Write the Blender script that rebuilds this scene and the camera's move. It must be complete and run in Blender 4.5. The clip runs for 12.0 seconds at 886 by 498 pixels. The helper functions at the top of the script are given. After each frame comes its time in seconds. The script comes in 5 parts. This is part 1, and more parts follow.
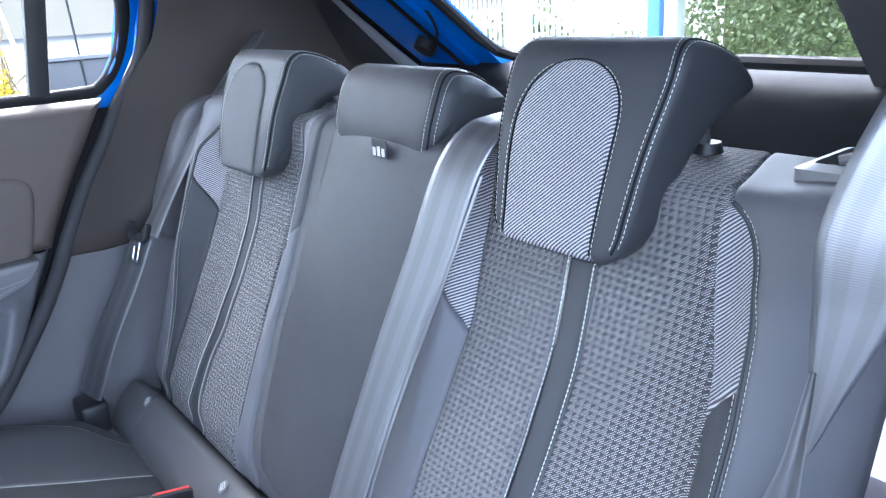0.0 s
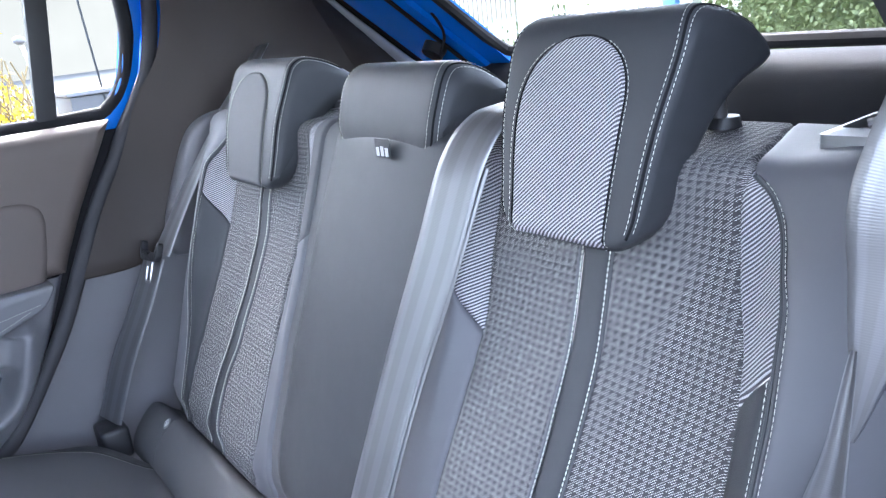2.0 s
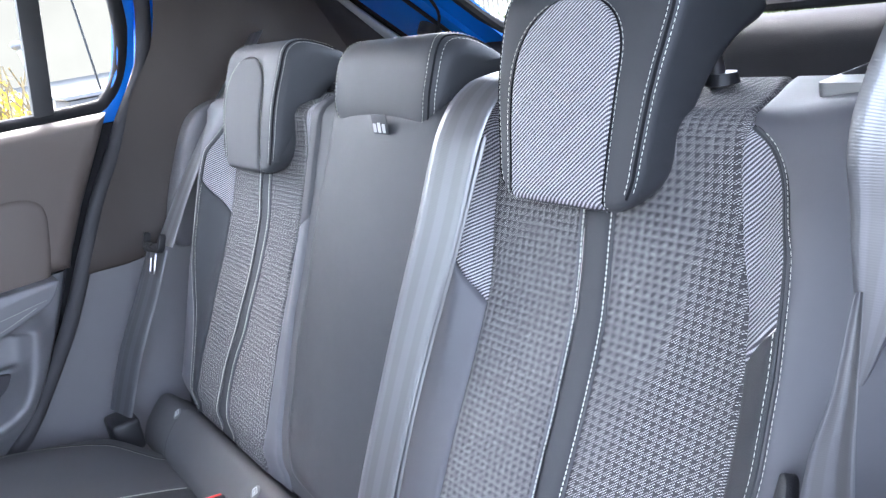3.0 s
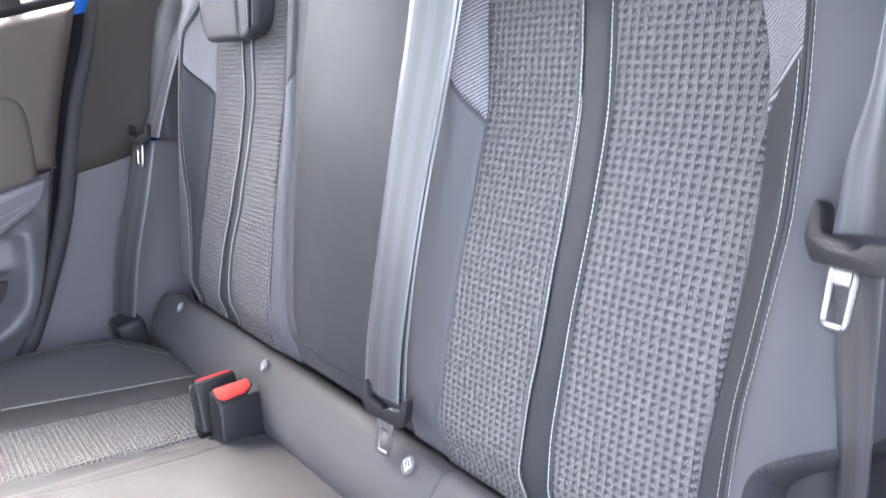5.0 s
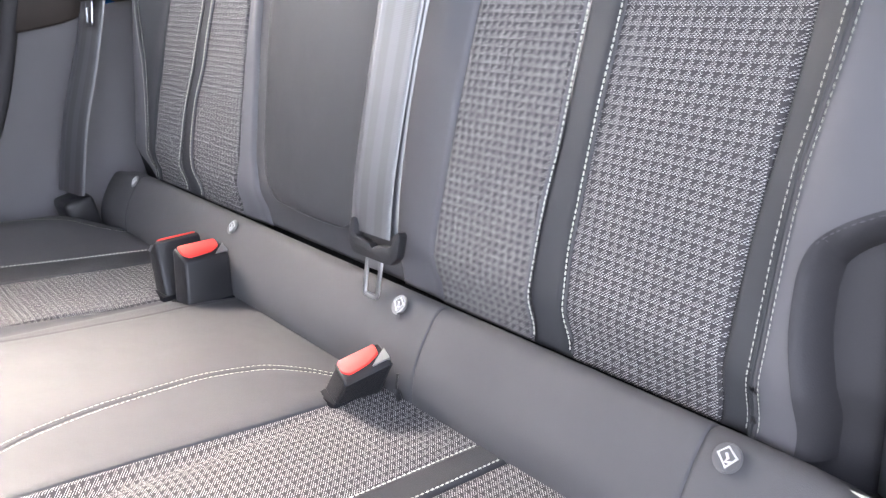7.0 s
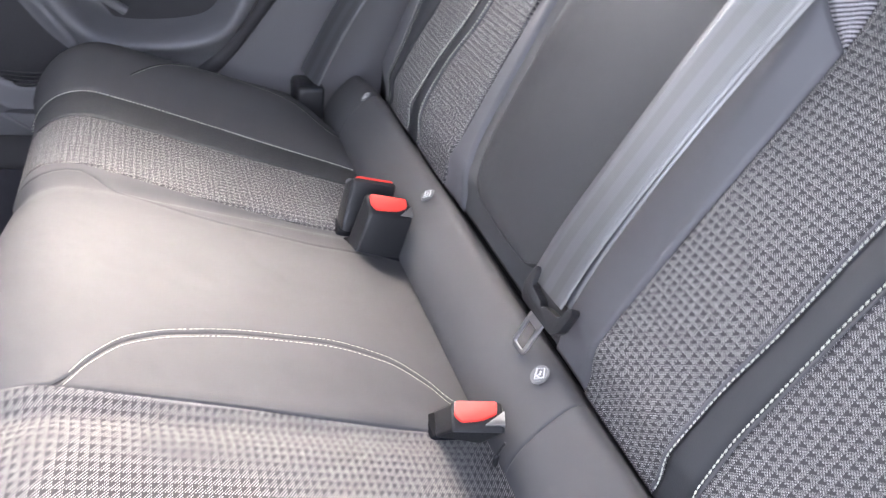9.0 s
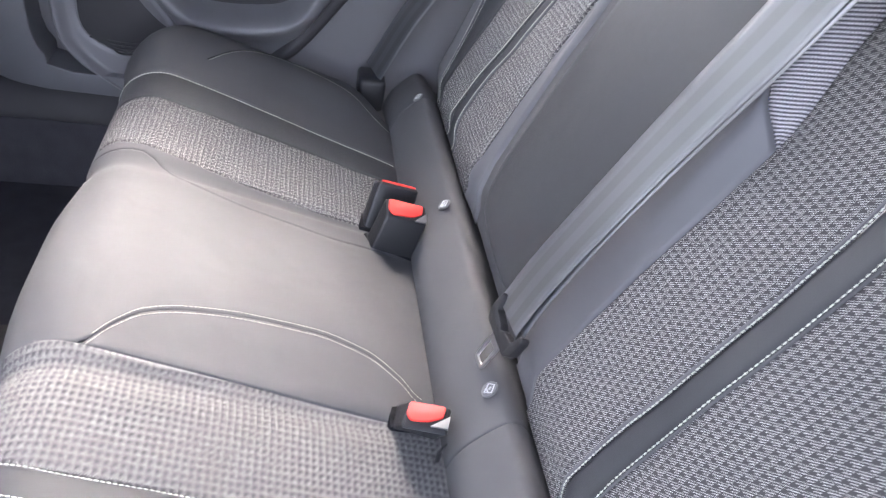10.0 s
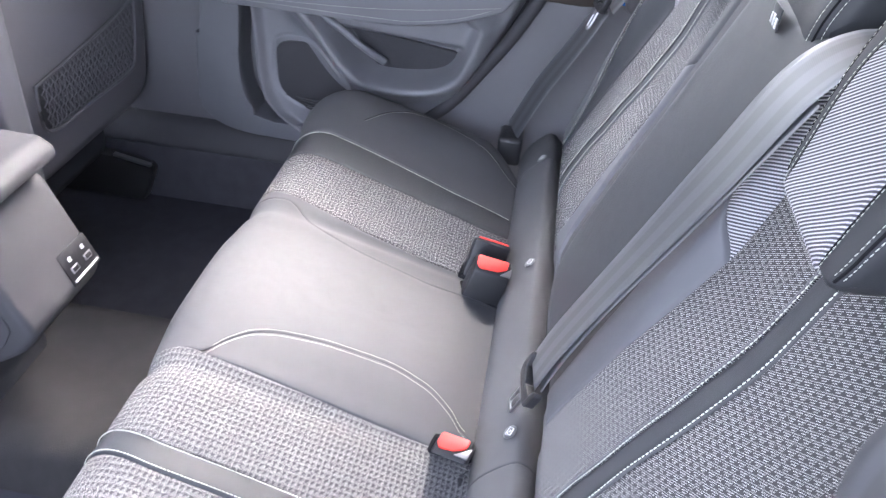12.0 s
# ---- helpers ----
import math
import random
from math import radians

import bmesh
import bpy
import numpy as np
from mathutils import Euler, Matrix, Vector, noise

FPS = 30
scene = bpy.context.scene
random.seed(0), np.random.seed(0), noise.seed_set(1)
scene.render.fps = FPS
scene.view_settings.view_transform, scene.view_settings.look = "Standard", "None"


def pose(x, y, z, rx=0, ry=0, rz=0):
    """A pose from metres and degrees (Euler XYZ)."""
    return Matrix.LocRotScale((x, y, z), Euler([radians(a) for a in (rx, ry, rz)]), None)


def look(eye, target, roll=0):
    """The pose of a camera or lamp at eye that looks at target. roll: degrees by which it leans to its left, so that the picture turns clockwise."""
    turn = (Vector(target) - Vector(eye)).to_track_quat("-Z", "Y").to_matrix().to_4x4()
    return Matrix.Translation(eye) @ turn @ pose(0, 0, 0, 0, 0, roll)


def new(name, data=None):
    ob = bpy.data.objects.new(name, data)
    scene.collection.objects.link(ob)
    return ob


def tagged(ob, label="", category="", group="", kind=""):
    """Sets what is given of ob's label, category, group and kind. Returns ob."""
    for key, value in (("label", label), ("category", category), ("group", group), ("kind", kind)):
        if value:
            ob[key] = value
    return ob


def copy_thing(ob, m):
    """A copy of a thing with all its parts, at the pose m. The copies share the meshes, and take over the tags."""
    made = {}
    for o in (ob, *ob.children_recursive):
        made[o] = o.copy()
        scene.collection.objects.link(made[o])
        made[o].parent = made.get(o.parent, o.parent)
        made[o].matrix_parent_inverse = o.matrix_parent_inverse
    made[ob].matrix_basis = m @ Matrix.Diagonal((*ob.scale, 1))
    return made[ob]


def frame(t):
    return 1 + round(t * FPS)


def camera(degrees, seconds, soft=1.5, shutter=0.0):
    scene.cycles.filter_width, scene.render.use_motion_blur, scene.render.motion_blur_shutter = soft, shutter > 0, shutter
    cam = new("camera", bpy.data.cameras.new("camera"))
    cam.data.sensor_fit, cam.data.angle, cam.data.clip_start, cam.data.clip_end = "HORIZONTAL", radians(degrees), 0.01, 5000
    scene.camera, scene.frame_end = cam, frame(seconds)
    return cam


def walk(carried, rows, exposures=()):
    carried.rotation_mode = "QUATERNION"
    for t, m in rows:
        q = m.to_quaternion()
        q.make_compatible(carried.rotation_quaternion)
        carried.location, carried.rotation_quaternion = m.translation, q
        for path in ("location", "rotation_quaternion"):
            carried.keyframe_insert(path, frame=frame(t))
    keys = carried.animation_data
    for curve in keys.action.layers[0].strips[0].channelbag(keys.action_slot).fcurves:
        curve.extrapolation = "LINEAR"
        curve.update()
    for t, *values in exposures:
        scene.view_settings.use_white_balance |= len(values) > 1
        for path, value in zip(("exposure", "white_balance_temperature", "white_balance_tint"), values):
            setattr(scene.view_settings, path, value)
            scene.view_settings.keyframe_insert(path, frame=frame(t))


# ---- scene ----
cam = camera(60.0, 12.0, soft=1.3, shutter=0.4)
EXPO = 3.80
PATH = [
    (0, (0.684, -0.263, 1.191), (-0.835, 0.879, 0.567), -3.3),
    (0.5, (0.674, -0.249, 1.186), (-0.858, 0.882, 0.573), -3.9),
    (1, (0.672, -0.243, 1.184), (-0.873, 0.875, 0.58), -4.8),
    (1.5, (0.674, -0.24, 1.176), (-0.884, 0.868, 0.587), -5.7),
    (2, (0.672, -0.235, 1.167), (-0.897, 0.859, 0.583), -6.8),
    (2.5, (0.674, -0.236, 1.156), (-0.903, 0.846, 0.571), -8.0),
    (4.3, (0.666, -0.227, 1.123), (-0.899, 0.809, 0.431), -12.2),
    (4.5, (0.663, -0.229, 1.1), (-0.906, 0.794, 0.398), -12.6),
    (5, (0.664, -0.248, 1.049), (-0.885, 0.768, 0.294), -13.5),
    (5.5, (0.67, -0.263, 0.998), (-0.838, 0.766, 0.18), -14.7),
    (6, (0.664, -0.278, 0.973), (-0.792, 0.787, 0.108), -15.0),
    (6.5, (0.641, -0.287, 0.949), (-0.796, 0.789, 0.067), -13.8),
    (6.7, (0.63, -0.289, 0.939), (-0.806, 0.783, 0.051), -13.1),
    (8.3, (0.557, -0.322, 0.957), (-0.959, 0.658, 0.095), 4.0),
    (8.5, (0.547, -0.292, 0.968), (-1.01, 0.577, 0.063), 4.2),
    (9, (0.552, -0.269, 1.006), (-1.032, 0.399, -0.016), 9.0),
    (9.5, (0.573, -0.23, 1.05), (-1.034, 0.302, -0.015), 12.4),
    (10, (0.612, -0.194, 1.11), (-0.971, 0.228, -0.036), 12.3),
    (10.5, (0.633, -0.165, 1.178), (-0.964, 0.187, 0.027), 9.3),
    (11, (0.677, -0.134, 1.208), (-0.941, 0.108, 0.058), 8.0),
    (11.5, (0.699, -0.103, 1.245), (-0.92, -0.053, 0.072), 6.4),
    (12, (0.694, -0.029, 1.254), (-0.903, -0.204, 0.063), 5.0),
]
walk(cam, [(t, look(eye, target, roll)) for t, eye, target, roll in PATH], exposures=((0.0, EXPO + 0.50, 5500, 12), (2.5, EXPO + 0.60, 5900, 14), (5.5, EXPO + 0.68, 6550, 17), (6.5, EXPO + 0.56, 6800, 18), (9.5, EXPO + 0.37, 6600, 18), (12.0, EXPO + 0.68, 6250, 18)))

# ---- light ----
world = bpy.data.worlds.new("sky")
scene.world = world
world.use_nodes = True
wn = world.node_tree.nodes
sky = wn.new("ShaderNodeTexSky")
sky.sky_type, sky.sun_disc = "NISHITA", False
SUN_EL, SUN_AZ = radians(42), radians(284)   # height, and turn from +y towards +x
sky.sun_elevation, sky.sun_rotation = SUN_EL, SUN_AZ
sky.air_density, sky.dust_density, sky.ozone_density = 1.0, 4.0, 1.0
desaturate = wn.new("ShaderNodeHueSaturation")   # takes colour out of the sky, so that its light is less blue
desaturate.inputs["Saturation"].default_value = 0.55
world.node_tree.links.new(sky.outputs[0], desaturate.inputs["Color"])
world.node_tree.links.new(desaturate.outputs[0], wn["Background"].inputs[0])
wn["Background"].inputs[1].default_value = 0.15
sun = new("sun", bpy.data.lights.new("sun", "SUN"))
sun.data.energy, sun.data.angle, sun.data.color = 0.13, radians(34), (1.0, 0.88, 0.72)
sun.matrix_world = look((0, 0, 0), (-math.sin(SUN_AZ) * math.cos(SUN_EL), -math.cos(SUN_AZ) * math.cos(SUN_EL), -math.sin(SUN_EL)))


# ---- materials ----
def material(name, rough=0.5, metal=0.0, spec=0.5):
    m = bpy.data.materials.new(name)
    m.use_nodes = True
    b = m.node_tree.nodes["Principled BSDF"]
    b.inputs["Roughness"].default_value = rough
    b.inputs["Metallic"].default_value = metal
    b.inputs["Specular IOR Level"].default_value = spec
    return m, m.node_tree.nodes, m.node_tree.links, b


def math_node(n, l, op, a, b=None, c=None):
    k = n.new("ShaderNodeMath")
    k.operation = op
    for i, v in enumerate((a, b, c)):
        if v is None:
            continue
        if isinstance(v, (int, float)):
            k.inputs[i].default_value = v
        else:
            l.new(v, k.inputs[i])
    return k.outputs[0]


def mix(n, l, fac, a, b):
    k = n.new("ShaderNodeMix")
    k.data_type = "RGBA"
    for i, v in ((0, fac), (6, a), (7, b)):
        if isinstance(v, tuple):
            k.inputs[i].default_value = (*v, 1)
        elif isinstance(v, float):
            k.inputs[i].default_value = v
        else:
            l.new(v, k.inputs[i])
    return k.outputs[2]


def surface(name, color, rough=0.5, grain=800.0, relief=0.15, vary=0.15, blotch=9.0, metal=0.0, spec=0.5, cells=False, rough_vary=0.08, uneven=0.0):
    """A plain material with fine relief and slow changes of tone and gloss."""
    m, n, l, b = material(name, rough, metal, spec)
    co = n.new("ShaderNodeTexCoord").outputs["Object"]
    slow = n.new("ShaderNodeTexNoise")
    slow.inputs["Scale"].default_value, slow.inputs["Detail"].default_value = blotch, 4
    l.new(co, slow.inputs["Vector"])
    dark, light = tuple(c * (1 - vary) for c in color), tuple(min(1, c * (1 + vary)) for c in color)
    l.new(mix(n, l, slow.outputs[0], dark, light), b.inputs["Base Color"])
    l.new(math_node(n, l, "MULTIPLY_ADD", slow.outputs[0], 2 * rough_vary, rough - rough_vary), b.inputs["Roughness"])
    fine = n.new("ShaderNodeTexVoronoi" if cells else "ShaderNodeTexNoise")
    fine.inputs["Scale"].default_value = grain
    l.new(co, fine.inputs["Vector"])
    bump = n.new("ShaderNodeBump")
    bump.inputs["Strength"].default_value, bump.inputs["Distance"].default_value = relief, 0.0006
    l.new(fine.outputs[0], bump.inputs["Height"])
    if uneven:
        wave = n.new("ShaderNodeTexNoise")
        wave.inputs["Scale"].default_value, wave.inputs["Detail"].default_value = 22, 2
        l.new(co, wave.inputs["Vector"])
        soft = n.new("ShaderNodeBump")
        soft.inputs["Strength"].default_value, soft.inputs["Distance"].default_value = uneven, 0.01
        l.new(wave.outputs[0], soft.inputs["Height"])
        l.new(soft.outputs[0], bump.inputs["Normal"])
    l.new(bump.outputs[0], b.inputs["Normal"])
    return m


def uv_parts(n, l):
    uv = n.new("ShaderNodeUVMap").outputs[0]
    s = n.new("ShaderNodeSeparateXYZ")
    l.new(uv, s.inputs[0])
    return s.outputs[0], s.outputs[1]


def hatched_fabric(name, cell=0.0071, row=0.0057, dark=(0.052, 0.050, 0.053), light=(0.66, 0.65, 0.63)):
    """A woven cloth: slanting beaded dashes gathered into small triangles on a dark ground."""
    m, n, l, b = material(name, 0.85, spec=0.15)
    u, v = uv_parts(n, l)
    sway = n.new("ShaderNodeTexNoise")
    sway.inputs["Scale"].default_value, sway.inputs["Detail"].default_value = 30, 1
    l.new(n.new("ShaderNodeTexCoord").outputs["Object"], sway.inputs["Vector"])
    u = math_node(n, l, "MULTIPLY_ADD", sway.outputs[0], 0.0022, u)
    i, j = math_node(n, l, "DIVIDE", u, cell), math_node(n, l, "DIVIDE", v, row)
    fu, fv = math_node(n, l, "FRACT", i), math_node(n, l, "FRACT", j)
    # dashes run up to the right, three to a cell
    d = math_node(n, l, "FRACT", math_node(n, l, "MULTIPLY", math_node(n, l, "SUBTRACT", fu, fv), 3.0))
    dash = math_node(n, l, "SUBTRACT", 1.0, math_node(n, l, "ABSOLUTE", math_node(n, l, "MULTIPLY_ADD", d, 2.0, -1.0)))
    dash = math_node(n, l, "MINIMUM", math_node(n, l, "MAXIMUM", math_node(n, l, "MULTIPLY_ADD", dash, 3.4, -1.75), 0.0), 1.0)
    # the upper left half of each cell stays dark
    tri = math_node(n, l, "MULTIPLY_ADD", math_node(n, l, "SUBTRACT", fu, fv), 9.0, 2.2)
    tri = math_node(n, l, "MINIMUM", math_node(n, l, "MAXIMUM", tri, 0.0), 1.0)
    # each dash is a row of beads
    bead = math_node(n, l, "ABSOLUTE", math_node(n, l, "SINE", math_node(n, l, "MULTIPLY", v, math.pi / (row / 6))))
    bead = math_node(n, l, "MAXIMUM", math_node(n, l, "MULTIPLY_ADD", bead, 1.35, -0.35), 0.0)
    k = math_node(n, l, "MULTIPLY", math_node(n, l, "MULTIPLY", dash, tri), bead)
    fine = n.new("ShaderNodeTexNoise")
    fine.inputs["Scale"].default_value = 900
    ground = mix(n, l, fine.outputs[0], tuple(c * 0.6 for c in dark), tuple(c * 1.5 for c in dark))
    worn = n.new("ShaderNodeTexNoise")
    worn.inputs["Scale"].default_value, worn.inputs["Detail"].default_value = 420, 2
    pale = mix(n, l, worn.outputs[0], tuple(c * 0.7 for c in light), tuple(min(1, c * 1.25) for c in light))
    l.new(mix(n, l, k, ground, pale), b.inputs["Base Color"])
    bump = n.new("ShaderNodeBump")
    bump.inputs["Strength"].default_value, bump.inputs["Distance"].default_value = 0.3, 0.0006
    l.new(k, bump.inputs["Height"])
    l.new(bump.outputs[0], b.inputs["Normal"])
    return m


def twill_fabric(name, period=0.0031, slope=0.81):
    m, n, l, b = material(name, 0.75, spec=0.3)
    u, v = uv_parts(n, l)
    w = math_node(n, l, "DIVIDE", math_node(n, l, "SUBTRACT", v, math_node(n, l, "MULTIPLY", u, slope)), period)
    f = math_node(n, l, "ABSOLUTE", math_node(n, l, "SUBTRACT", math_node(n, l, "FRACT", w), 0.5))
    k = math_node(n, l, "MULTIPLY", math_node(n, l, "SUBTRACT", f, 0.21), 7.0)
    k = math_node(n, l, "MINIMUM", math_node(n, l, "MAXIMUM", k, 0.0), 1.0)
    t = math_node(n, l, "SINE", math_node(n, l, "MULTIPLY", u, 2 * math.pi / 0.0013))
    k2 = math_node(n, l, "MULTIPLY", k, math_node(n, l, "MULTIPLY_ADD", t, 0.16, 0.84))
    l.new(mix(n, l, k2, (0.075, 0.072, 0.082), (0.60, 0.58, 0.605)), b.inputs["Base Color"])
    bump = n.new("ShaderNodeBump")
    bump.inputs["Strength"].default_value, bump.inputs["Distance"].default_value = 0.7, 0.001
    l.new(k, bump.inputs["Height"])
    l.new(bump.outputs[0], b.inputs["Normal"])
    return m


def belt_webbing(name):
    """Black woven strap: five smooth lengthwise bands between fine dark grooves; u runs across the strap, in metres."""
    m, n, l, b = material(name, 0.42, spec=1.0)
    u, v = uv_parts(n, l)
    band = math_node(n, l, "COSINE", math_node(n, l, "MULTIPLY", u, 2 * math.pi / 0.0186))
    band = math_node(n, l, "MINIMUM", math_node(n, l, "MAXIMUM", math_node(n, l, "MULTIPLY_ADD", band, 1.6, 0.6), 0.0), 1.0)
    l.new(mix(n, l, band, (0.018, 0.017, 0.019), (0.044, 0.045, 0.052)), b.inputs["Base Color"])
    l.new(math_node(n, l, "MULTIPLY_ADD", band, -0.06, 0.44), b.inputs["Roughness"])
    weave = math_node(n, l, "SINE", math_node(n, l, "MULTIPLY", v, 2 * math.pi / 0.0013))
    h = math_node(n, l, "ADD", math_node(n, l, "MULTIPLY", weave, 0.3), math_node(n, l, "MULTIPLY", band, 0.35))
    bump = n.new("ShaderNodeBump")
    bump.inputs["Strength"].default_value, bump.inputs["Distance"].default_value = 0.22, 0.0004
    l.new(h, bump.inputs["Height"])
    l.new(bump.outputs[0], b.inputs["Normal"])
    b.inputs["IOR"].default_value = 1.85
    b.inputs["Sheen Weight"].default_value, b.inputs["Sheen Roughness"].default_value = 0.06, 0.35
    b.inputs["Sheen Tint"].default_value = (0.85, 0.9, 1.0, 1)
    return m


LEATHER = surface("leather", (0.066, 0.066, 0.070), 0.74, 1500, 0.16, 0.12, 6, cells=True, spec=0.42, uneven=0.12)
LEATHER_DARK = surface("leather_dark", (0.034, 0.036, 0.040), 0.54, 1500, 0.16, 0.12, 6, cells=True, spec=0.4, uneven=0.10)
# darkened leather: the shade of the near lower corner is in the base colour
CORNER_SHADED = surface("corner_vinyl", (0.042, 0.041, 0.045), 0.6, 900, 0.15, 0.1, 6, cells=True, spec=0.35)
LEATHER_PALE = surface("leather_suede", (0.10, 0.099, 0.108), 0.6, 1700, 0.1, 0.08, 6)
FABRIC = hatched_fabric("hatched_cloth")
TWILL = twill_fabric("twill_cloth")
WEBBING = belt_webbing("belt_webbing")
THREAD = surface("pale_thread", (0.54, 0.55, 0.48), 0.6, 900, 0.3)
PIPING = surface("groove_dark", (0.012, 0.012, 0.014), 0.8, spec=0.12)
PLASTIC = surface("black_plastic", (0.018, 0.018, 0.020), 0.42, 1100, 0.25, cells=True, spec=0.4)
PLASTIC_GREY = surface("grey_plastic", (0.19, 0.182, 0.185), 0.5, 1100, 0.3, cells=True)
TRIM = surface("dark_trim", (0.106, 0.103, 0.110), 0.5, 1000, 0.3, cells=True)
TRIM_DARK = surface("dark_pillar_trim", (0.035, 0.027, 0.0235), 0.6, 1000, 0.3, cells=True, spec=0.35)
DOOR_TRIM = surface("door_trim", (0.142, 0.141, 0.151), 0.42, 1000, 0.3, cells=True)
CONSOLE = surface("console_plastic", (0.042, 0.041, 0.045), 0.66, 1100, 0.3, cells=True, spec=0.3)
PILLAR = surface("pillar_plastic", (0.105, 0.106, 0.115), 0.48, 1100, 0.3, cells=True)
SEAT_SHELL = surface("seat_shell_vinyl", (0.085, 0.082, 0.09), 0.5, 900, 0.2, cells=True)
DOOR_CLOTH = surface("door_insert", (0.096, 0.076, 0.067), 0.62, 1200, 0.2, 0.1)
TRIM_PALE = surface("pale_trim", (0.085, 0.08, 0.08), 0.6, 1200, 0.2)
PLASTIC_DULL = surface("dull_plastic", (0.03, 0.03, 0.033), 0.8, 900, 0.3, cells=True, spec=0.1)
GRILLE = surface("speaker_grille", (0.035, 0.034, 0.038), 0.6, 900, 1.0, cells=True, spec=0.3)
PALE_PILLAR = surface("pale_pillar_edge", (0.30, 0.30, 0.31), 0.5, 1100, 0.3, cells=True)
RUBBER = surface("rubber_seal", (0.015, 0.015, 0.017), 0.75, 300, 0.1, spec=0.15)
CARPET = surface("carpet", (0.046, 0.045, 0.053), 0.95, 500, 1.0, 0.3, 30, spec=0.1)
CARPET_PALE = surface("carpet_hump", (0.032, 0.030, 0.030), 0.95, 500, 1.0, 0.3, 30, spec=0.1)
RED = surface("red_button", (0.75, 0.055, 0.045), 0.5, 200, 0.05, 0.05, spec=0.25)
STEEL = surface("bright_steel", (0.36, 0.36, 0.375), 0.3, 300, 0.05, 0.05, metal=1.0)
SATIN = surface("satin_metal", (0.16, 0.16, 0.165), 0.35, 300, 0.05, 0.05, metal=0.5)
BEZEL = surface("satin_bezel", (0.28, 0.285, 0.295), 0.38, 300, 0.05, 0.05, metal=0.8)
WHITE = surface("white_print", (0.5, 0.5, 0.5), 0.5, 200, 0.05, 0.03)
BLUE = surface("blue_paint", (0.012, 0.16, 0.62), 0.22, 60, 0.02, 0.05)
HEADLINING = surface("headlining", (0.35, 0.34, 0.33), 0.9, 900, 0.3)
LEAF = surface("hedge_leaf", (0.12, 0.145, 0.05), 0.55, 30, 0.2, 0.35, 4)
ASPHALT = surface("asphalt", (0.07, 0.07, 0.072), 0.85, 120, 0.8, 0.25, 3)
FENCE = surface("fence_paint", (0.52, 0.52, 0.49), 0.5, 40, 0.1, 0.06)
BLUE_POST = surface("blue_post_paint", (0.10, 0.22, 0.42), 0.5, 40, 0.1, 0.06)
YELLOW = surface("yellow_blossom", (0.62, 0.45, 0.03), 0.7, 40, 0.1, 0.3)
TWIG = surface("twig_bark", (0.20, 0.15, 0.08), 0.9, 40, 0.3, 0.3)

GLASS, gn, gl, gb = material("clear_glass", 0.0)
gb.inputs["Transmission Weight"].default_value = 1.0
gb.inputs["IOR"].default_value = 1.01
gb.inputs["Base Color"].default_value = (0.84, 0.88, 0.87, 1)


# ---- building helpers ----
def lerp(table, s):
    """Smooth value from a table of (place, value); it never overshoots the table."""
    if s <= table[0][0]:
        return table[0][1]
    if s >= table[-1][0]:
        return table[-1][1]
    i = 0
    while s > table[i + 1][0]:
        i += 1

    def slope(k):
        return (table[k + 1][1] - table[k][1]) / max(1e-9, table[k + 1][0] - table[k][0])

    def tangent(k):
        if k == 0 or k == len(table) - 1:
            return slope(min(k, len(table) - 2))
        m, n = slope(k - 1), slope(k)
        return 2 * m * n / (m + n) if m * n > 0 else 0.0
    (a, va), (b, vb) = table[i], table[i + 1]
    h = max(1e-9, b - a)
    t = (s - a) / h
    return (1 + 2 * t) * (1 - t) ** 2 * va + t * (1 - t) ** 2 * h * tangent(i) + t * t * (3 - 2 * t) * vb + t * t * (t - 1) * h * tangent(i + 1)


def smooth(a, b, x):
    t = min(1, max(0, (x - a) / (b - a)))
    return t * t * (3 - 2 * t)


def thing(name, place, label, category, group="", kind=""):
    ob = new(name)
    ob.location = place
    ob.empty_display_size = 0.02
    return tagged(ob, label, category, group, kind)


def link_mesh(name, me, mat, parent=None, label=""):
    ob = new(name, me)
    me.materials.append(mat)
    if parent is not None:
        base = Vector((0, 0, 0))
        p = parent
        while p is not None:
            base += p.location
            p = p.parent
        ob.parent = parent
        me.transform(Matrix.Translation(-base))
    return tagged(ob, label)


def part(name, bm, mat, parent=None, label="", sharp=38):
    bmesh.ops.recalc_face_normals(bm, faces=bm.faces)
    for f in bm.faces:
        f.smooth = True
    for e in bm.edges:
        e.smooth = len(e.link_faces) != 2 or e.calc_face_angle(0) < radians(sharp)
    me = bpy.data.meshes.new(name)
    bm.to_mesh(me)
    bm.free()
    return link_mesh(name, me, mat, parent, label)


def raw(name, verts, faces, mat, parent=None, label="", uvs=None, shade=True):
    me = bpy.data.meshes.new(name)
    me.from_pydata(verts, [], faces)
    if uvs is not None:
        layer = me.uv_layers.new(name="UVMap")
        for lp in me.loops:
            layer.data[lp.index].uv = uvs[lp.vertex_index]
    if shade:
        me.polygons.foreach_set("use_smooth", [True] * len(me.polygons))
    me.update()
    return link_mesh(name, me, mat, parent, label)


